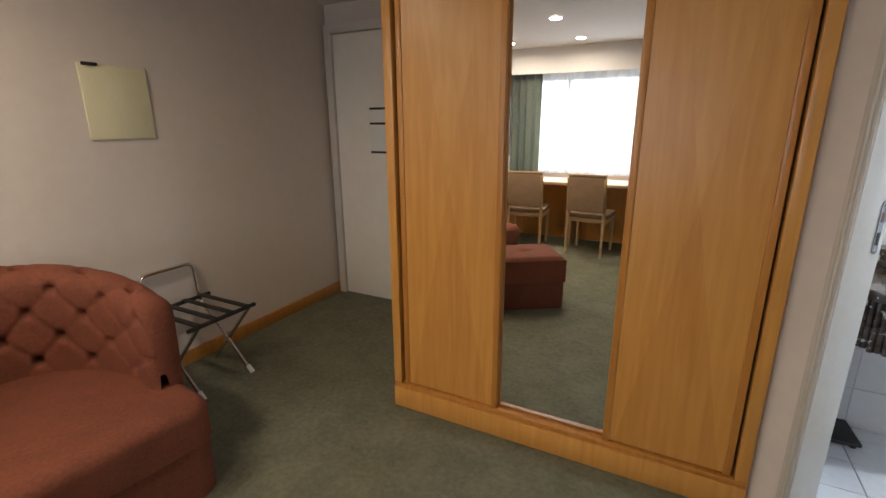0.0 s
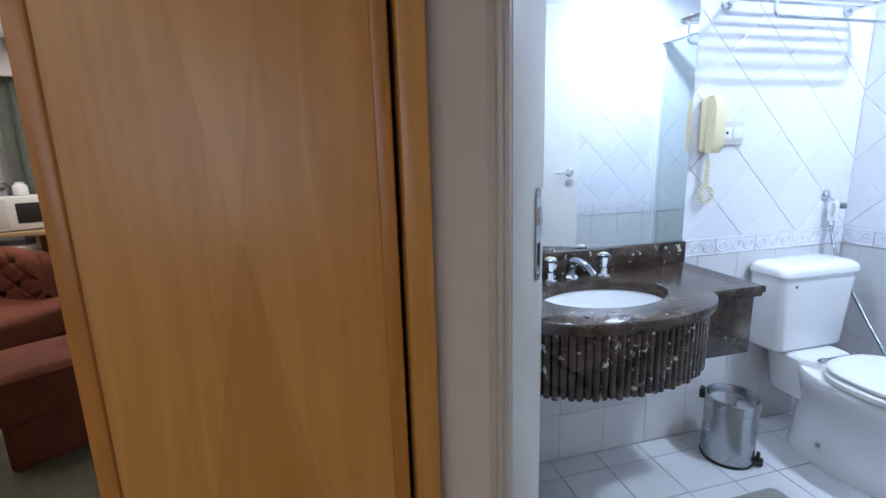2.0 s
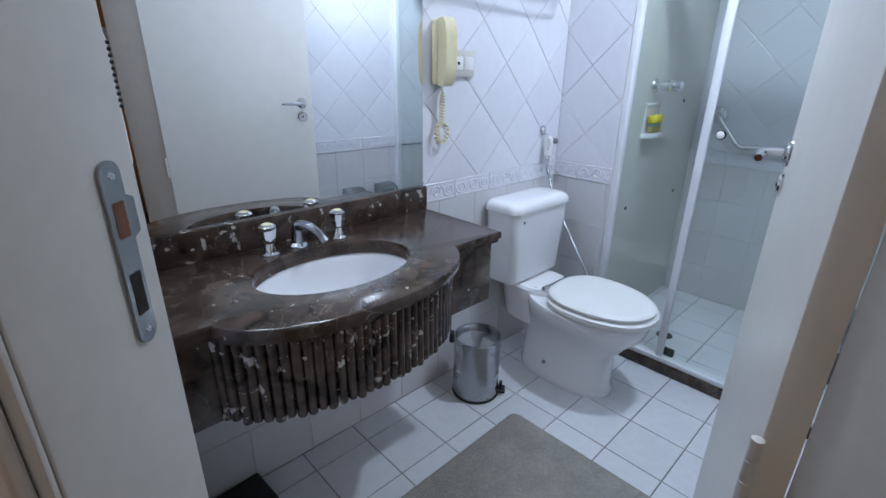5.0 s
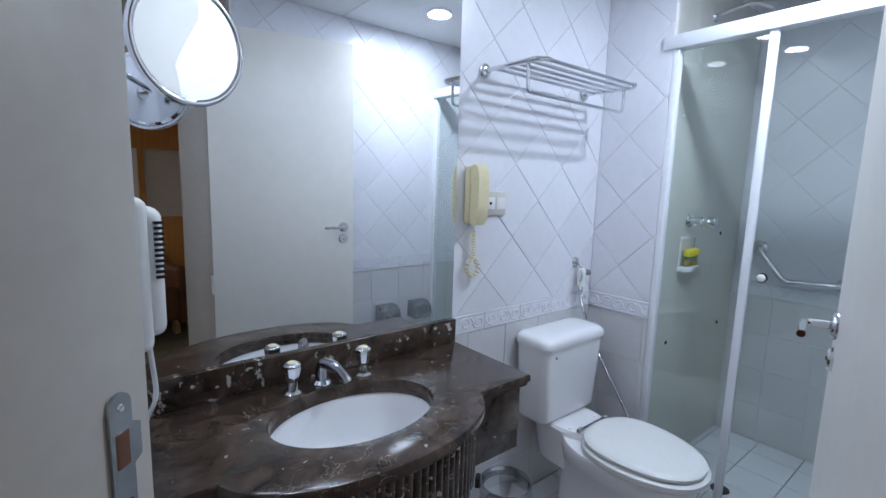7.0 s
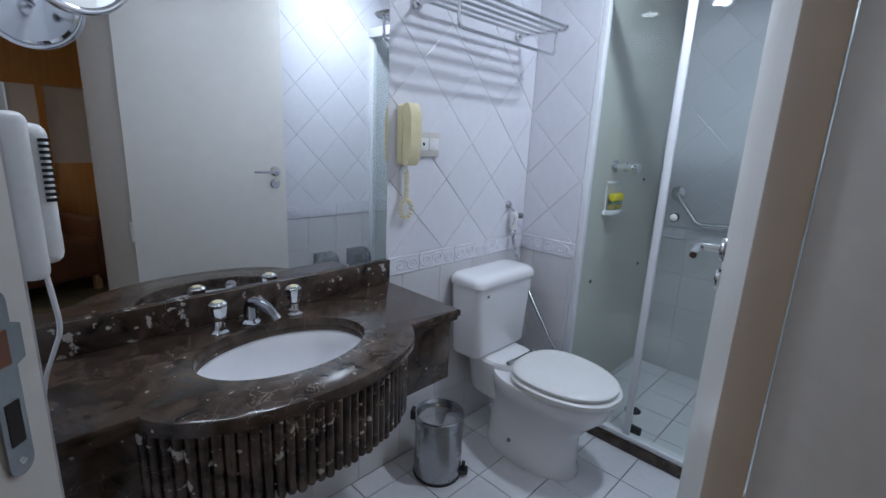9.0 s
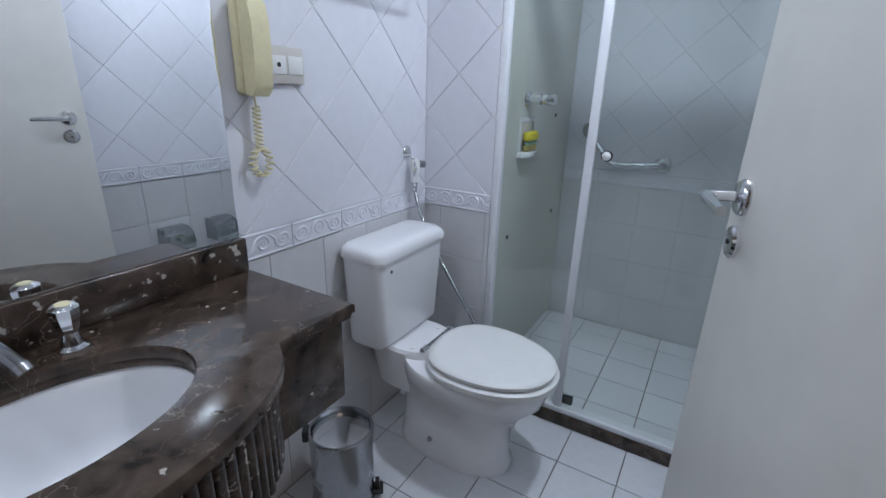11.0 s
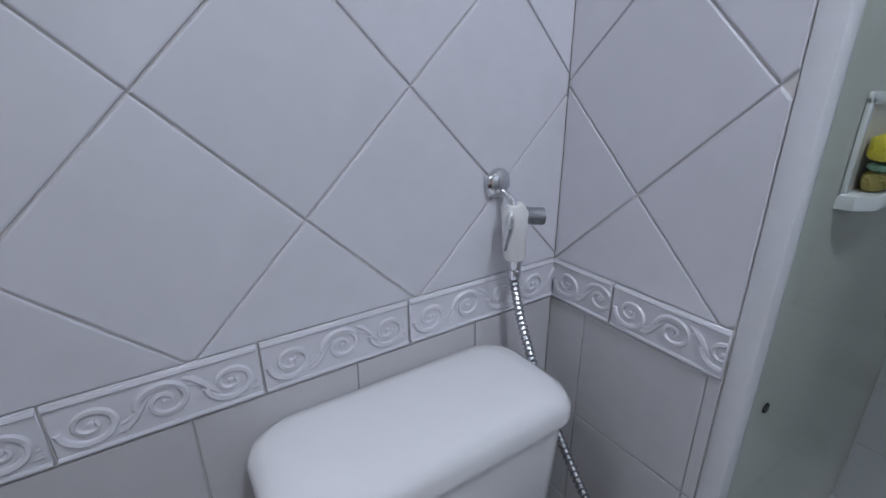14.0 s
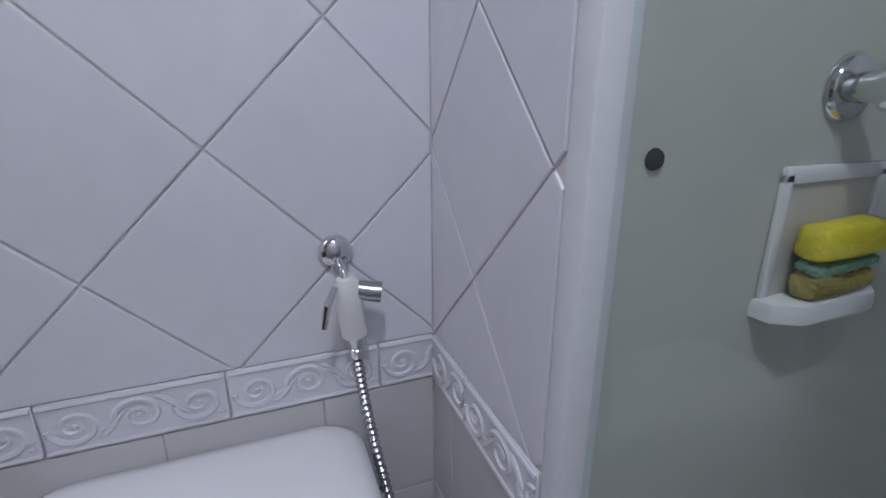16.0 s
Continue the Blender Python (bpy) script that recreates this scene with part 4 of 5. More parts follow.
# ---- bedroom: wardrobe ----
wardrobe = thing("wardrobe", "honey maple wardrobe with mirrored sliding door", "wardrobe")
W0, W1, ML, MR = -0.975, 0.586, -0.425, 0.075
part("carcass", box(W0, GY + 0.075, -0.011, W0 + 0.02, 2.46, CEIL - 0.003), WOODO, wardrobe)
part("carcass_back", box(W0 + 0.021, 2.44, 0.0, W1, 2.46, CEIL - 0.003), WOODO, wardrobe)
# added dark sheet, painting the shade inside the wardrobe behind its doors
part("painted_shade_sheet", box(W0 + 0.021, GY + 0.09, 0.12, W1, GY + 0.094, 2.28), DARK, wardrobe)
part("plinth", box(W0, GY - 0.01, -0.011, W1, GY + 0.07, 0.10, 0.004), WOODO, wardrobe)
part("plinth_rail", box(W0, GY - 0.004, 0.1005, W1, GY + 0.07, 0.125, 0.004), WOODT, wardrobe)
part("end_post", box(W0, GY - 0.006, 0.1255, W0 + 0.045, GY + 0.07, CEIL - 0.003, 0.005), WOODO, wardrobe)
part("end_post", box(W1 - 0.045, GY - 0.006, 0.1255, W1, GY + 0.07, CEIL - 0.003, 0.005), WOODO, wardrobe)


def slide_door(x0, x1, y0, mirrored):
    d = part("sliding_door", box(x0 + 0.028, y0 + 0.006, 0.135, x1 - 0.028, y0 + 0.02, 2.28), MIRROR if mirrored else WOODO, wardrobe, "full-height mirror door" if mirrored else "maple veneer sliding door", soft=False)
    for sx in (x0, x1 - 0.028):
        part("stile", box(sx, y0, 0.127, sx + 0.0275, y0 + 0.024, 2.285, 0.005), WOODT, d)
    if not mirrored:
        cxx, hw = (x0 + x1) / 2, (x1 - x0) / 2 - 0.03
        tri = [(cxx - hw * 0.92, 0.137), (cxx + hw * 0.92, 0.137), (cxx + 0.004, 1.14), (cxx - 0.004, 1.14)]
        part("veneer_wedge", prism(tri, 0, 0.0006, m=frame_of((0, y0 + 0.0059, 0), (1, 0, 0), (0, 0, 1))), WOODW, d)
        tri2 = [(cxx - 0.004, 1.16), (cxx + 0.004, 1.16), (cxx + hw * 0.92, 2.275), (cxx - hw * 0.92, 2.275)]
        part("veneer_wedge", prism(tri2, 0, 0.0006, m=frame_of((0, y0 + 0.0059, 0), (1, 0, 0), (0, 0, 1))), WOODL, d)


slide_door(W0 + 0.06, ML + 0.012, GY + 0.004, False)
slide_door(ML - 0.014, MR + 0.014, GY + 0.032, True)
slide_door(MR - 0.012, 0.532, GY + 0.004, False)

# ---- entrance door ----
ent = tagged(thing("door_2", "closed ivory entrance door in its frame", "door"), kind="structure")
part("leaf", box(-2.27, 3.085, -0.008, -1.45, 3.119, 2.08, 0.003), DOORW, ent)
for ex in (-2.335, -1.448):
    part("casing", box(ex, 3.06, -0.011, ex + 0.062, 3.1195, 2.15, 0.004), TRIMW, ent)
part("casing_head", box(-2.335, 3.061, 2.085, -1.386, 3.118, 2.149, 0.003), TRIMW, ent)
notice = thing("door_notice", "white notice with dark bands on the door", "notice")
part("sheet", box(-1.945, 3.080, 1.20, -1.745, 3.0848, 1.54), PLASTW, notice, soft=False)
for z0 in (1.525, 1.415, 1.20):
    part("dark_band", box(-1.947, 3.0785, z0, -1.743, 3.0799, z0 + 0.016), DARK, notice, soft=False)

pic = thing("wall_notice", "pale yellow card hung on the wall", "notice")
part("card", box(LX + 0.002, 1.345, 1.355, LX + 0.012, 1.66, 1.71, 0.002), PAPER, pic)
part("clip", box(LX + 0.012, 1.36, 1.70, LX + 0.02, 1.43, 1.715, 0.002), DARK, pic)

# ---- luggage rack ----
lug = thing("luggage_rack", "folding chrome luggage rack with black straps", "luggage rack")
for ry in (1.42, 1.74):
    part("leg", tube([(-1.93, ry, -0.005), (-2.32, ry, 0.40)], 0.011, 12), CHROME, lug)
    part("cross_leg", tube([(-2.27, ry + 0.022, -0.005), (-1.90, ry + 0.022, 0.41)], 0.011, 12), CHROME, lug)
    part("foot_cap", tube([(-1.915, ry, -0.010), (-1.95, ry, 0.026)], 0.0135, 12), PLASTW, lug)
part("back_hoop", tube(fillet([(-2.32, 1.42, 0.40), (-2.335, 1.42, 0.62), (-2.335, 1.74, 0.62), (-2.32, 1.74, 0.40)], 0.05), 0.011, 12), CHROME, lug)
for rx in (-1.90, -2.30):
    part("side_rail", tube([(rx, 1.38, 0.41), (rx, 1.80, 0.41)], 0.012, 10), BLACK, lug)
for i in range(4):
    part("strap", box(-2.31, 1.42 + 0.1 * i, 0.417, -1.89, 1.455 + 0.1 * i, 0.425, 0.002), BLACK, lug, "black woven strap")


# ---- tufted tub sofas ----
def tufted_back(w, d, h):
    """A curved deep-buttoned back: a padded shell bent round three sides, its arm ends rounded off."""
    own = bmesh.new()
    nu, nv = 168, 60
    cols = []
    for i in range(nu + 1):
        u = i / nu
        a = radians(-8 + 196 * u)
        top = 0.36 + (h - 0.36) * (0.78 + 0.22 * max(0.0, math.sin(a)) ** 0.8)
        col = []
        for j in range(nv + 1):
            v = j / nv
            p, q = u * 6.5 + v * 3.6, u * 6.5 - v * 3.6
            fp, fq = p - round(p), q - round(q)
            dip = 0.085 * math.exp(-(fp * fp + fq * fq) / 0.014) + 0.014 * math.exp(-min(abs(fp), abs(fq)) ** 2 / 0.006)
            if v < 0.55:
                k = v / 0.55
                r, z = 0.74 - 0.02 * k + dip * min(1, k * 5), 0.36 + (top - 0.36) * k
            elif v < 0.85:
                k = (v - 0.55) / 0.30 * math.pi
                r, z = 0.87 - (0.15 - dip * max(0, math.cos(k / 1.6))) * math.cos(k), top + (0.085 - dip * max(0, math.cos(k / 1.6))) * math.sin(k)
            else:
                k = (v - 0.85) / 0.15
                r, z = 1.02 - 0.03 * k, top + (0.03 - top) * k
            col.append(Vector((r * math.cos(a) * w / 2, r * math.sin(a) * d, z)))
        cols.append([Vector((col[0].x, col[0].y, 0.05))] + col)
    for end, nxt in ((0, 1), (-1, -2)):
        base = cols[end]
        mid = sum(base, Vector()) / len(base)
        out = (mid - sum(cols[nxt], Vector()) / len(base)).normalized()
        caps = [[mid + (p - mid) * math.cos(t) + out * 0.06 * math.sin(t) for p in base] for t in (0.4, 0.8, 1.15, 1.4)]
        cols = caps[::-1] + cols if end == 0 else cols + caps
    rows = [[own.verts.new(p) for p in col] for col in cols]
    for p, q in zip(rows, rows[1:]):
        for i in range(nv + 1):
            own.faces.new((p[i], p[i + 1], q[i + 1], q[i]))
    own.faces.new(rows[0]), own.faces.new(rows[-1])
    return own


def sofa(m, w, h, label):
    s = thing("tufted_sofa", label, "sofa", "salmon sofas", at=m)
    part("back", tufted_back(w, 0.62, h), SALMON, s, "deep-buttoned curved back")
    hw = 0.485 * w
    front = [(-hw + 0.09 - 0.09 * math.cos(radians(a)), -0.25 - 0.09 * math.sin(radians(a))) for a in range(0, 91, 15)]
    front += [(hw - 0.09 + 0.09 * math.sin(radians(a)), -0.25 - 0.09 * math.cos(radians(a))) for a in range(0, 91, 15)]
    front += [(hw * math.cos(radians(a)), 0.56 * math.sin(radians(a))) for a in range(0, 181, 9)]
    part("base", prism(front, 0.0, 0.24, bevel=0.02), SALMON, s)
    part("seat_cushion", prism([(x * 1.01, y * 1.05 if y < 0 else y) for x, y in front], 0.2405, 0.41, bevel=0.05, segs=5), SALMON, s)
    return s


sofa(pose(-1.70, 0.66, -0.011, 0, 0, 82), 0.95, 0.80, "salmon plush buttoned tub sofa near the luggage rack")
sofa(pose(-1.72, -0.50, -0.011, 0, 0, 118), 1.05, 0.72, "salmon plush buttoned tub sofa beside the desk")
ott = thing("ottoman", "square salmon plush ottoman with button top", "ottoman", at=pose(-0.83, 0.22, -0.011, 0, 0, -33))
part("base", box(-0.27, -0.215, 0.0, 0.27, 0.215, 0.22, 0.02, 3), SALMON, ott)
oc = bmesh.new()
bmesh.ops.create_grid(oc, x_segments=24, y_segments=20, size=1)
for v in oc.verts:
    x, y = v.co.x, v.co.y
    edge = (1 - abs(x) ** 6) * (1 - abs(y) ** 6)
    v.co = Vector((x * 0.275, y * 0.22, 0.40 + 0.035 * max(0, edge) ** 0.4 - 0.03 * math.exp(-(x * x + y * y) * 40)))
ex = bmesh.ops.extrude_face_region(oc, geom=oc.faces[:])
for v in [g for g in ex["geom"] if isinstance(g, bmesh.types.BMVert)]:
    v.co.z = 0.2205
part("cushion", oc, SALMON, ott)
part("button", lathe([(0, 0.414), (0.012, 0.412), (0.014, 0.404)], 14), SALMON, ott)

# ---- desk, chairs, appliances ----
desk = thing("desk", "long pale wooden wall desk under the window", "desk")
part("top", box(LX + 0.002, WY + 0.32, 0.72, 1.2, -1.62, 0.755, 0.006), BEECH, desk)
part("modesty_panel", box(LX + 0.3, WY + 0.36, 0.0, 1.18, WY + 0.38, 0.7195), WOODT, desk, "dark wooden back panel")
for dx in (-1.9, -0.9, 1.15):
    part("side_panel", box(dx, WY + 0.381, -0.011, dx + 0.03, -1.75, 0.7195, 0.003), BEECH, desk)


def chair(m, label):
    c = thing("desk_chair", label, "chair", "chairs at the desk", at=m)
    part("seat", box(-0.22, -0.22, 0.42, 0.22, 0.2, 0.475, 0.02, 3), FABRIC, c)
    part("seat_frame", box(-0.215, -0.21, 0.375, 0.215, 0.2, 0.4195, 0.004), BEECH, c)
    for lx_, ly_ in ((-0.195, 0.2), (0.195, 0.2), (-0.195, -0.2), (0.195, -0.2)):
        h_ = 0.86 if ly_ > 0 else 0.375
        part("leg", tube([(lx_, ly_ + (0.03 if ly_ > 0 else 0), 0), (lx_, ly_, 0.40), (lx_, ly_ + (0.06 if ly_ > 0 else 0), h_)], [0.015, 0.02, 0.017], 8), BEECH, c)
    part("backrest", box(-0.20, 0.225, 0.50, 0.20, 0.262, 0.88, 0.014, 3), FABRIC, c)
    part("crest_rail", box(-0.205, 0.235, 0.8805, 0.205, 0.268, 0.905, 0.008), BEECH, c)
    return c


chair(pose(-1.36, -1.60, -0.011, 0, 0, -4), "tan upholstered beech desk chair with closed back")
chair(pose(-0.62, -1.56, -0.011, 0, 0, 6), "tan upholstered beech desk chair standing askew")
micro = thing("microwave", "white microwave oven on the desk", "microwave", at=pose(-1.98, -1.86, 0.7555, 0, 0, 152))
part("body", box(-0.235, -0.17, 0.008, 0.235, 0.17, 0.27, 0.008), PLASTW, micro)
part("door_window", box(-0.20, -0.174, 0.06, 0.06, -0.1705, 0.22, 0.002), BLACK, micro, "black oven window")
part("control_panel", box(0.115, -0.174, 0.03, 0.22, -0.1705, 0.25, 0.002), TRIMW, micro)
part("foot", box(-0.2, -0.13, 0.0, 0.2, 0.13, 0.0079), BLACK, micro)
for jx, jm in ((-2.12, STEEL), (-2.0, PLASTW)):
    jar = part("jar", lathe([(0, 0), (0.045, 0), (0.05, 0.01), (0.05, 0.075), (0.03, 0.095), (0.03, 0.11), (0, 0.112)], 20, Matrix.Translation((jx, -1.88, 1.027))), jm)
    tagged(jar, "small jar standing on the microwave", "jar", "jars on the microwave")
fridge = thing("mini_fridge", "small white fridge beneath the desk", "fridge")
part("body", box(-2.30, -2.05, -0.011, -1.91, -1.66, 0.64, 0.008), PLASTW, fridge)
part("door", box(-2.30, -1.659, 0.02, -1.91, -1.625, 0.635, 0.008), PLASTW, fridge)
part("handle", box(-1.945, -1.624, 0.35, -1.925, -1.605, 0.5, 0.004), TRIMW, fridge)


# ---- window, curtains, outside ----
def curtain(name, x0, x1, y, z0, z1, folds, depth, material, label, thick=0.004):
    own = bmesh.new()
    n = folds * 10
    rows = []
    for j in range(13):
        z = z0 + (z1 - z0) * j / 12
        row = []
        for i in range(n + 1):
            u = i / n
            a = 2 * math.pi * folds * u + 0.5 * math.sin(u * 17 + j * 0.12)
            sway = 1 + 0.25 * math.sin(u * 9 + j * 0.3)
            row.append(own.verts.new((x0 + (x1 - x0) * u + 0.012 * math.sin(a * 2), y + depth * sway * math.sin(a), z)))
        rows.append(row)
    for p, q in zip(rows, rows[1:]):
        for i in range(n):
            own.faces.new((p[i], p[i + 1], q[i + 1], q[i]))
    if thick:
        bmesh.ops.solidify(own, geom=own.faces[:], thickness=thick)
    ob = part(name, own, material)
    return tagged(ob, label, "curtain", "window curtains")


curtain("curtain", LX + 0.13, -1.44, WY + 0.2, 0.02, 2.04, 8, 0.045, CURTAIN, "sage green curtain drawn to the side")
curtain("curtain", 0.30, 1.1, WY + 0.2, 0.02, 2.04, 7, 0.045, CURTAIN, "sage green curtain hanging by the window")
voile = curtain("sheer_curtain", -1.6, 0.4, WY + 0.11, 0.78, 2.04, 16, 0.025, SHEER, "sheer white voile across the window", 0)
voile.visible_shadow = False
win = tagged(thing("window_1", "wide white-framed window behind sheer curtains", "window"), kind="structure")
for i in range(4):
    fx = WX0 + (WX1 - WX0 - 0.04) * i / 3
    part("window_frame", box(fx, WY - 0.08, WZ0, fx + 0.04, WY - 0.03, WZ1, 0.004), ALU, win)
part("window_sill", box(WX0, WY - 0.1, WZ0 - 0.001, WX1, WY + 0.02, WZ0 + 0.02, 0.004), ALU, win)
for i in range(3):
    fx = WX0 + (WX1 - WX0 - 0.04) * i / 3
    gp = part("pane", box(fx + 0.041, WY - 0.06, WZ0 + 0.021, fx + (WX1 - WX0 - 0.04) / 3 - 0.001, WY - 0.055, WZ1), WGLASS, win, soft=False)
    gp.visible_shadow = False
tagged(part("backdrop", box(-40, -60.2, -20, 40, -60, 40), SKYGLOW, soft=False), "pale bright daylight distance", "backdrop", "", "structure")
nb = thing("neighbour_building", "pale neighbouring building with window bands", "building")
part("wall", box(-14, -16, -12, 14, -12, 1.35), PLASTW, nb)
for i in range(7):
    part("window", box(-13 + 3.9 * i, -11.99, 0.15, -10.2 + 3.9 * i, -11.93, 0.85), STEEL, nb)

# ---- wooden glazed unit and armchair across from the doorway ----
unit = thing("glazed_partition", "honey wood partition with a glazed opening", "partition")
for b_ in ((0.72, 0.30, 0.77, 2.25), (1.22, 0.30, 1.27, 2.25), (1.68, 0.30, 1.74, 2.25)):
    part("post", box(b_[0], -1.30, -0.011, b_[2], -1.24, 2.25, 0.004), WOODO, unit)
part("lower_panel", box(0.771, -1.29, -0.011, 1.219, -1.25, 0.98, 0.003), WOODO, unit)
part("lower_panel", box(1.271, -1.29, -0.011, 1.679, -1.25, 0.98, 0.003), WOODO, unit)
part("top_rail", box(0.72, -1.305, 1.62, 1.74, -1.235, 2.2995, 0.004), WOODO, unit)
# right pane is plain white, its colour standing in for a bright window
for a_, b_, pm in ((0.771, 1.219, MIRROR), (1.271, 1.679, PLASTW)):
    part("pane", box(a_, -1.272, 0.981, b_, -1.267, 1.619), pm, unit, "mirrored pane" if pm is MIRROR else "white pane painted in place of a bright window", soft=False)
arm = thing("armchair", "brown leather armchair beside the partition", "armchair", at=pose(1.05, -0.75, -0.011, 0, 0, 160))
part("seat", box(-0.3, -0.3, 0.12, 0.3, 0.28, 0.43, 0.05, 4), BROWN, arm)
part("backrest", box(-0.33, 0.2, 0.15, 0.33, 0.36, 0.86, 0.06, 4, m=pose(0, 0, 0, -8)), BROWN, arm)
for sx in (-0.36, 0.26):
    part("armrest", box(sx, -0.3, 0.08, sx + 0.1, 0.3, 0.6, 0.04, 3), BROWN, arm)
for sx in (-0.26, 0.26):
    for sy in (-0.24, 0.24):
        part("leg", box(sx - 0.025, sy - 0.025, 0.0, sx + 0.025, sy + 0.025, 0.13, 0.004), BEECH, arm)


# ---- tiles of walls and floor ----
def clip(poly, rect):
    x0, y0, x1, y1 = rect
    for ax, lim, sgn in ((0, x0, 1), (0, x1, -1), (1, y0, 1), (1, y1, -1)):
        out = []
        for p, q in zip(poly, poly[1:] + poly[:1]):
            a, b = sgn * (p[ax] - lim), sgn * (q[ax] - lim)
            if a >= 0:
                out.append(p)
            if (a >= 0) != (b >= 0):
                t = a / (a - b)
                out.append((p[0] + (q[0] - p[0]) * t, p[1] + (q[1] - p[1]) * t))
        poly = out
        if len(poly) < 3:
            return []
    clean = [p for i, p in enumerate(poly) if math.dist(p, poly[i - 1]) > 0.002]
    return clean if len(clean) > 2 else []


def pillow(poly, h, edge):
    """One tile: upright sides, a small rounded edge and a flat face."""
    n = len(poly)
    c = (sum(p[0] for p in poly) / n, sum(p[1] for p in poly) / n)
    verts, faces = [], []
    for z, ins in ((0, 0), (h - edge, 0), (h - edge * 0.3, edge * 0.45), (h, edge * 1.6)):
        for x, y in poly:
            d = math.dist((x, y), c)
            k = max(0.0, 1 - ins / d)
            verts.append((c[0] + (x - c[0]) * k, c[1] + (y - c[1]) * k, z))
    for r in range(3):
        for i in range(n):
            j = (i + 1) % n
            faces.append((r * n + i, r * n + j, (r + 1) * n + j, (r + 1) * n + i))
    faces.append(tuple(3 * n + i for i in range(n)))
    me = bpy.data.meshes.new("tile")
    me.from_pydata(verts, [], faces)
    return me


def lay(parent, base, rect, polys, material, h=0.0034, edge=0.0022, name="tile"):
    shared = {}
    for poly in polys:
        c = clip(list(poly), rect)
        if not c:
            continue
        area = abs(sum(p[0] * q[1] - q[0] * p[1] for p, q in zip(c, c[1:] + c[:1]))) / 2
        if area < 0.0004:
            continue
        ox, oy = c[0]
        key = tuple((round(x - ox, 3), round(y - oy, 3)) for x, y in c)
        if key not in shared:
            shared[key] = pillow([(x - ox, y - oy) for x, y in c], h, edge)
            shared[key].materials.append(material)
        ob = new(name, shared[key])
        ob.parent = parent
        ob.matrix_parent_inverse = Matrix.Identity(4)
        ob.matrix_basis = base @ Matrix.Translation((ox, oy, 0))


HALFD, GAP = 0.1445, 0.0022


def diamonds(vx, vz, rect, gap):
    out = []
    r = HALFD - gap * 0.72
    i0, i1 = int((rect[0] - vx) / HALFD) - 2, int((rect[2] - vx) / HALFD) + 2
    j0, j1 = int((rect[1] - vz) / HALFD) - 2, int((rect[3] - vz) / HALFD) + 2
    for i in range(i0, i1 + 1):
        for j in range(j0, j1 + 1):
            if (i + j) % 2:
                cxx, czz = vx + i * HALFD, vz + j * HALFD
                out.append([(cxx, czz - r), (cxx + r, czz), (cxx, czz + r), (cxx - r, czz)])
    return out


def squares(vx, vz, side, rect, gap):
    out = []
    for i in range(int((rect[0] - vx) / side) - 1, int((rect[2] - vx) / side) + 2):
        for j in range(int((rect[1] - vz) / side) - 1, int((rect[3] - vz) / side) + 2):
            x, z = vx + i * side, vz + j * side
            out.append([(x + gap / 2, z + gap / 2), (x + side - gap / 2, z + gap / 2), (x + side - gap / 2, z + side - gap / 2), (x + gap / 2, z + side - gap / 2)])
    return out


def scroll_relief(w, h):
    """Raised scrollwork of a border tile: three running spirals joined by a wave, between two beads."""
    own = bmesh.new()
    for zz in (0.005, h - 0.005):
        tube([(0.001, zz, 0.0045), (w - 0.001, zz, 0.0045)], 0.0032, 6, bm=own)
    n = 3
    for k in range(n):
        cxx, s = w * (k + 0.5) / n, (1 if k % 2 == 0 else -1)
        pts = []
        for i in range(36):
            t = i / 35
            a = math.pi + t * 3.2 * math.pi
            r = 0.0245 * (1 - 0.82 * t)
            pts.append((cxx + r * 1.12 * math.cos(a), h / 2 + s * r * math.sin(a), 0.0046))
        tube(pts, [0.0046 - 0.0016 * i / 35 for i in range(36)], 6, bm=own)
        lathe([(0, 0.0078), (0.003, 0.007), (0.0045, 0.004)], 10, Matrix.Translation((cxx, h / 2, 0)), bm=own)
        for off, rad in ((0.021, 0.0048), (0.012, 0.0028)):
            wave = [(cxx + 0.020 + (w / n - 0.020) * t * 0.72, h / 2 - s * off * math.cos(t * 2.2), 0.0042) for t in (0, 0.25, 0.5, 0.75, 1.0)]
            wave = [p for p in wave if p[0] < w - 0.004]
            if len(wave) > 1:
                tube(wave, [rad * (0.4, 0.9, 1.0, 0.8, 0.3)[i] for i in range(len(wave))], 6, bm=own)
    return own


FZ0, FZ1, FL = 0.815, 0.890, 0.204
full_border = None


def border(parent, base, x0, x1, joint):
    """A row of relief border tiles from x0 to x1."""
    global full_border
    k = math.floor((x0 - joint) / FL)
    while joint + k * FL < x1:
        a_, b_ = max(x0, joint + k * FL), min(x1, joint + (k + 1) * FL)
        k += 1
        if b_ - a_ < 0.01:
            continue
        w = b_ - a_ - 0.0025
        if w > FL - 0.004 and full_border is not None:
            me = full_border
        else:
            bm = scroll_relief(FL - 0.0025, FZ1 - FZ0 - 0.003)
            if w < FL - 0.004:
                bmesh.ops.bisect_plane(bm, geom=bm.verts[:] + bm.edges[:] + bm.faces[:], plane_co=(w - 0.001, 0, 0), plane_no=(1, 0, 0), clear_outer=True)
            box(0, 0, 0, w, FZ1 - FZ0 - 0.003, 0.005, 0.0012, 1, bm=bm)
            me = to_mesh("border_tile", bm, TILE)
            if w > FL - 0.004:
                full_border = me
        ob = new("border_tile", me)
        ob.parent = parent
        ob.matrix_basis = base @ Matrix.Translation((a_ + 0.00125, FZ0 + 0.0015, 0))


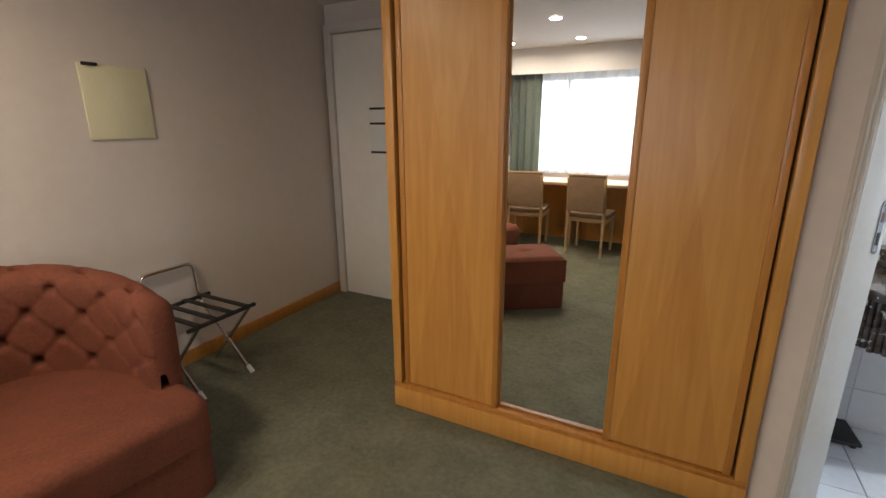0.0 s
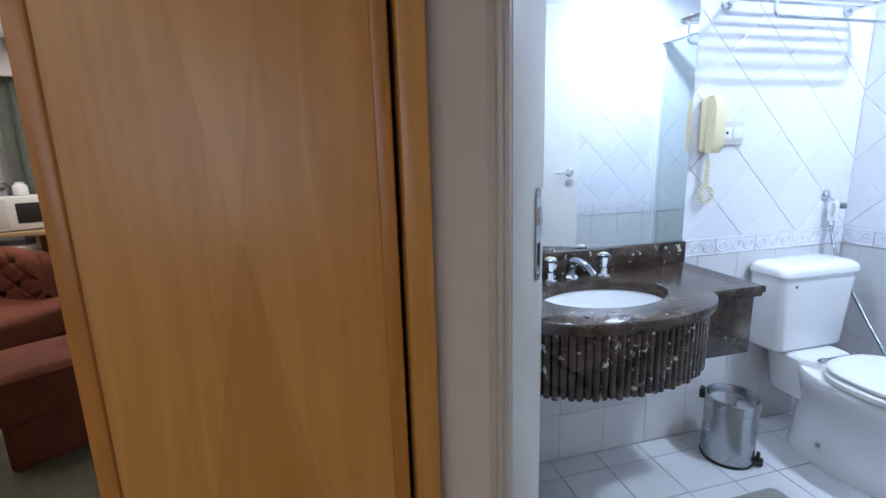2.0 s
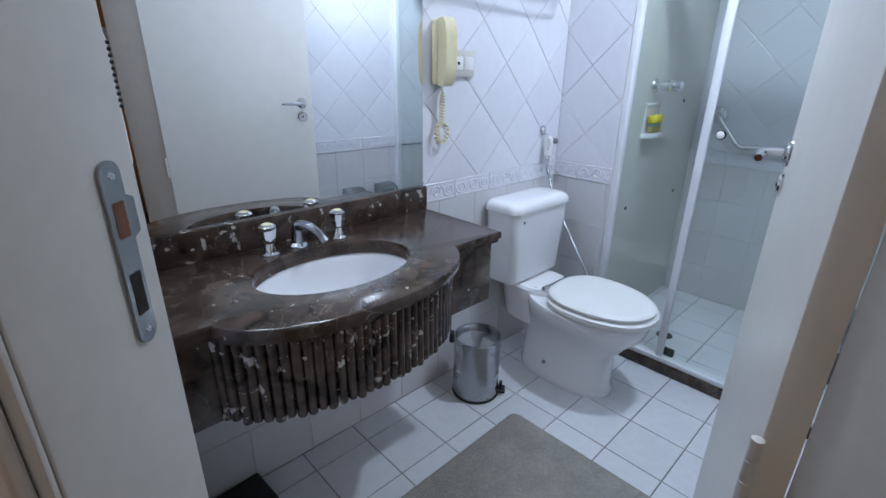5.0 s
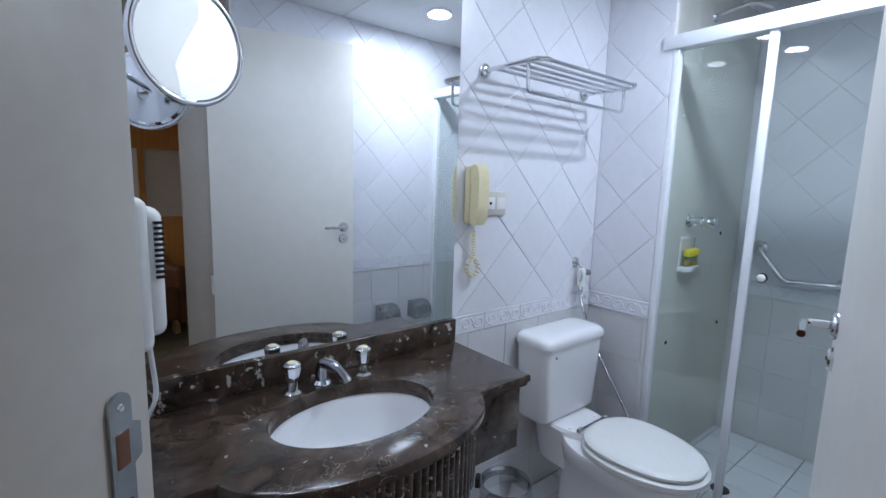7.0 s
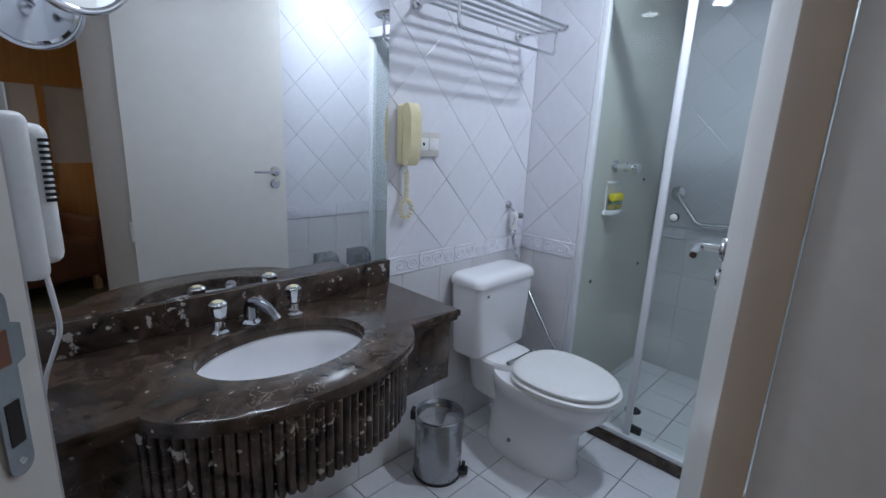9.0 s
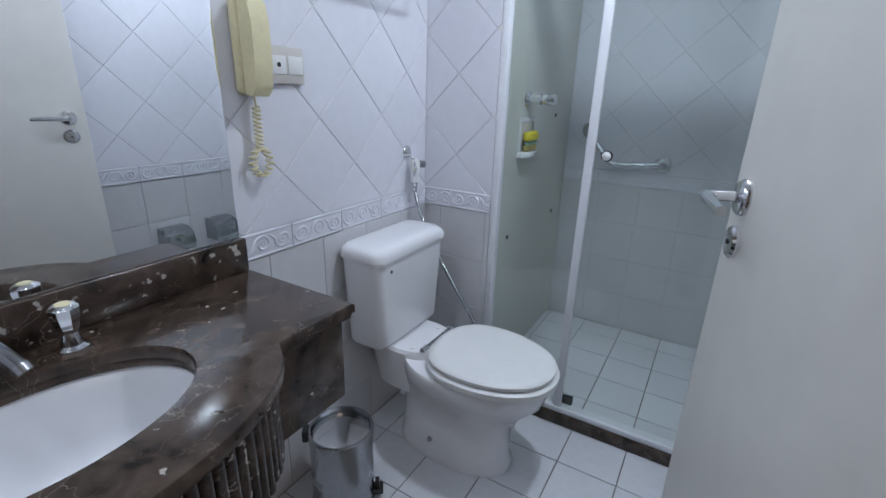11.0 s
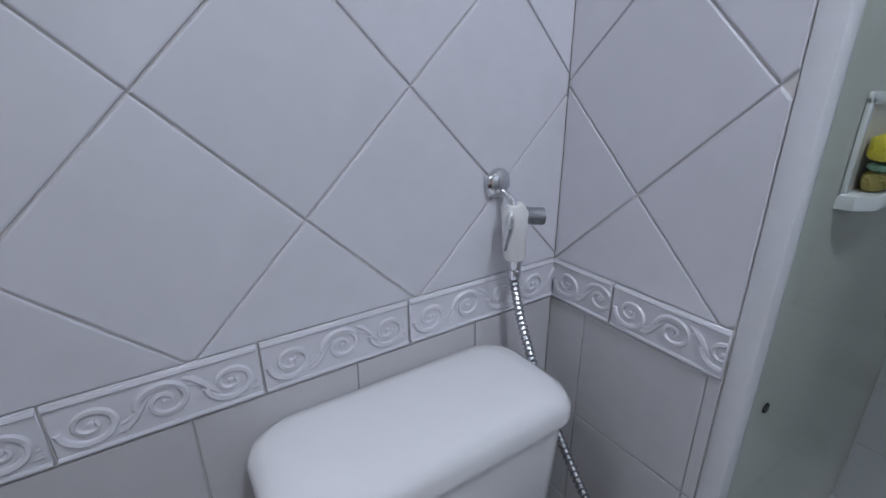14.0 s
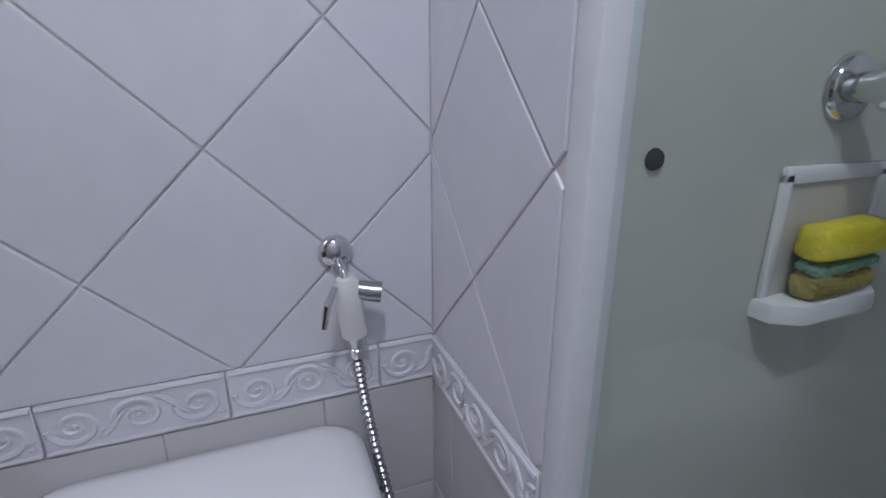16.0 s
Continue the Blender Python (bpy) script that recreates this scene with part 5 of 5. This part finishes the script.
def tile_wall(parent, base, x0, x1, vx, vz, joint, z_top=CEIL - 0.003, low_joint=0.0, gap=GAP):
    r_up, r_low = (x0, FZ1, x1, z_top), (x0, 0.0, x1, FZ0)
    lay(parent, base, r_up, diamonds(vx, vz, r_up, gap), TILE)
    lay(parent, base, r_low, squares(low_joint, FZ0 - 4 * 0.204, 0.204, r_low, 0.0013), DADO)
    border(parent, base, x0, x1, joint)


# base frames: local x runs along the wall, y up, z out of it
base_n = frame_of((0, NY, 0), (1, 0, 0), (0, 0, 1))
tile_wall(wall_north, base_n, WX + 0.001, RX - 0.0036, 2.397, 1.173, 2.382, low_joint=2.095)
base_r = frame_of((RX, 0, 0), (0, -1, 0), (0, 0, 1))
tile_wall(wall_return, base_r, -NY + 0.0036, -SHY + 0.0165, -NY, 1.173, -NY - 0.076, low_joint=-NY + 0.08)
base_b = frame_of((BX, 0, 0), (0, -1, 0), (0, 0, 1))
tile_wall(wall_back, base_b, -SHY + 0.001, -SY - 0.006, -1.90, 1.173, -1.80, low_joint=-1.787, gap=0.0018)
base_s = frame_of((0, SY, 0), (-1, 0, 0), (0, 0, 1))
tile_wall(wall_south, base_s, -BX + 0.006, -1.42, -2.0, 1.173, -2.0, low_joint=-2.0, gap=0.0009)
base_f = frame_of((0, 0, -0.004), (1, 0, 0), (0, 1, 0))
G = 0.206
rf = (WX + 0.001, SY + 0.006, BX - 0.006, NY - 0.006)
floor_polys = []
for sq in squares(2.061, 1.965, G, rf, 0.004):
    fx, fy = sum(p[0] for p in sq) / 4, sum(p[1] for p in sq) / 4
    if (fx - DA.x) * DN.x + (fy - DA.y) * DN.y > DT + 0.02:
        floor_polys.append(sq)
lay(floor_bath, base_f, rf, floor_polys, FLOORTILE, 0.004, 0.0015, "floor_tile")
structure("threshold", box(0.0, 0.0, -0.0109, DW, DT + 0.07, -0.002, 0.002, m=DIAG), MARBLE, "dark marble door threshold", "threshold")

scales = thing("bathroom_scale", "black bathroom scale beneath the vanity", "scale", at=pose(0.985, 2.575, 0.0005, 0, 0, 4))
part("platform", box(-0.10, -0.10, 0.014, 0.10, 0.10, 0.034, 0.007), BLACK, scales)
for sx in (-0.075, 0.075):
    for sy in (-0.075, 0.075):
        part("foot", lathe([(0, 0), (0.014, 0), (0.014, 0.0135), (0, 0.0135)], 12, Matrix.Translation((sx, sy, 0))), BLACK, scales)
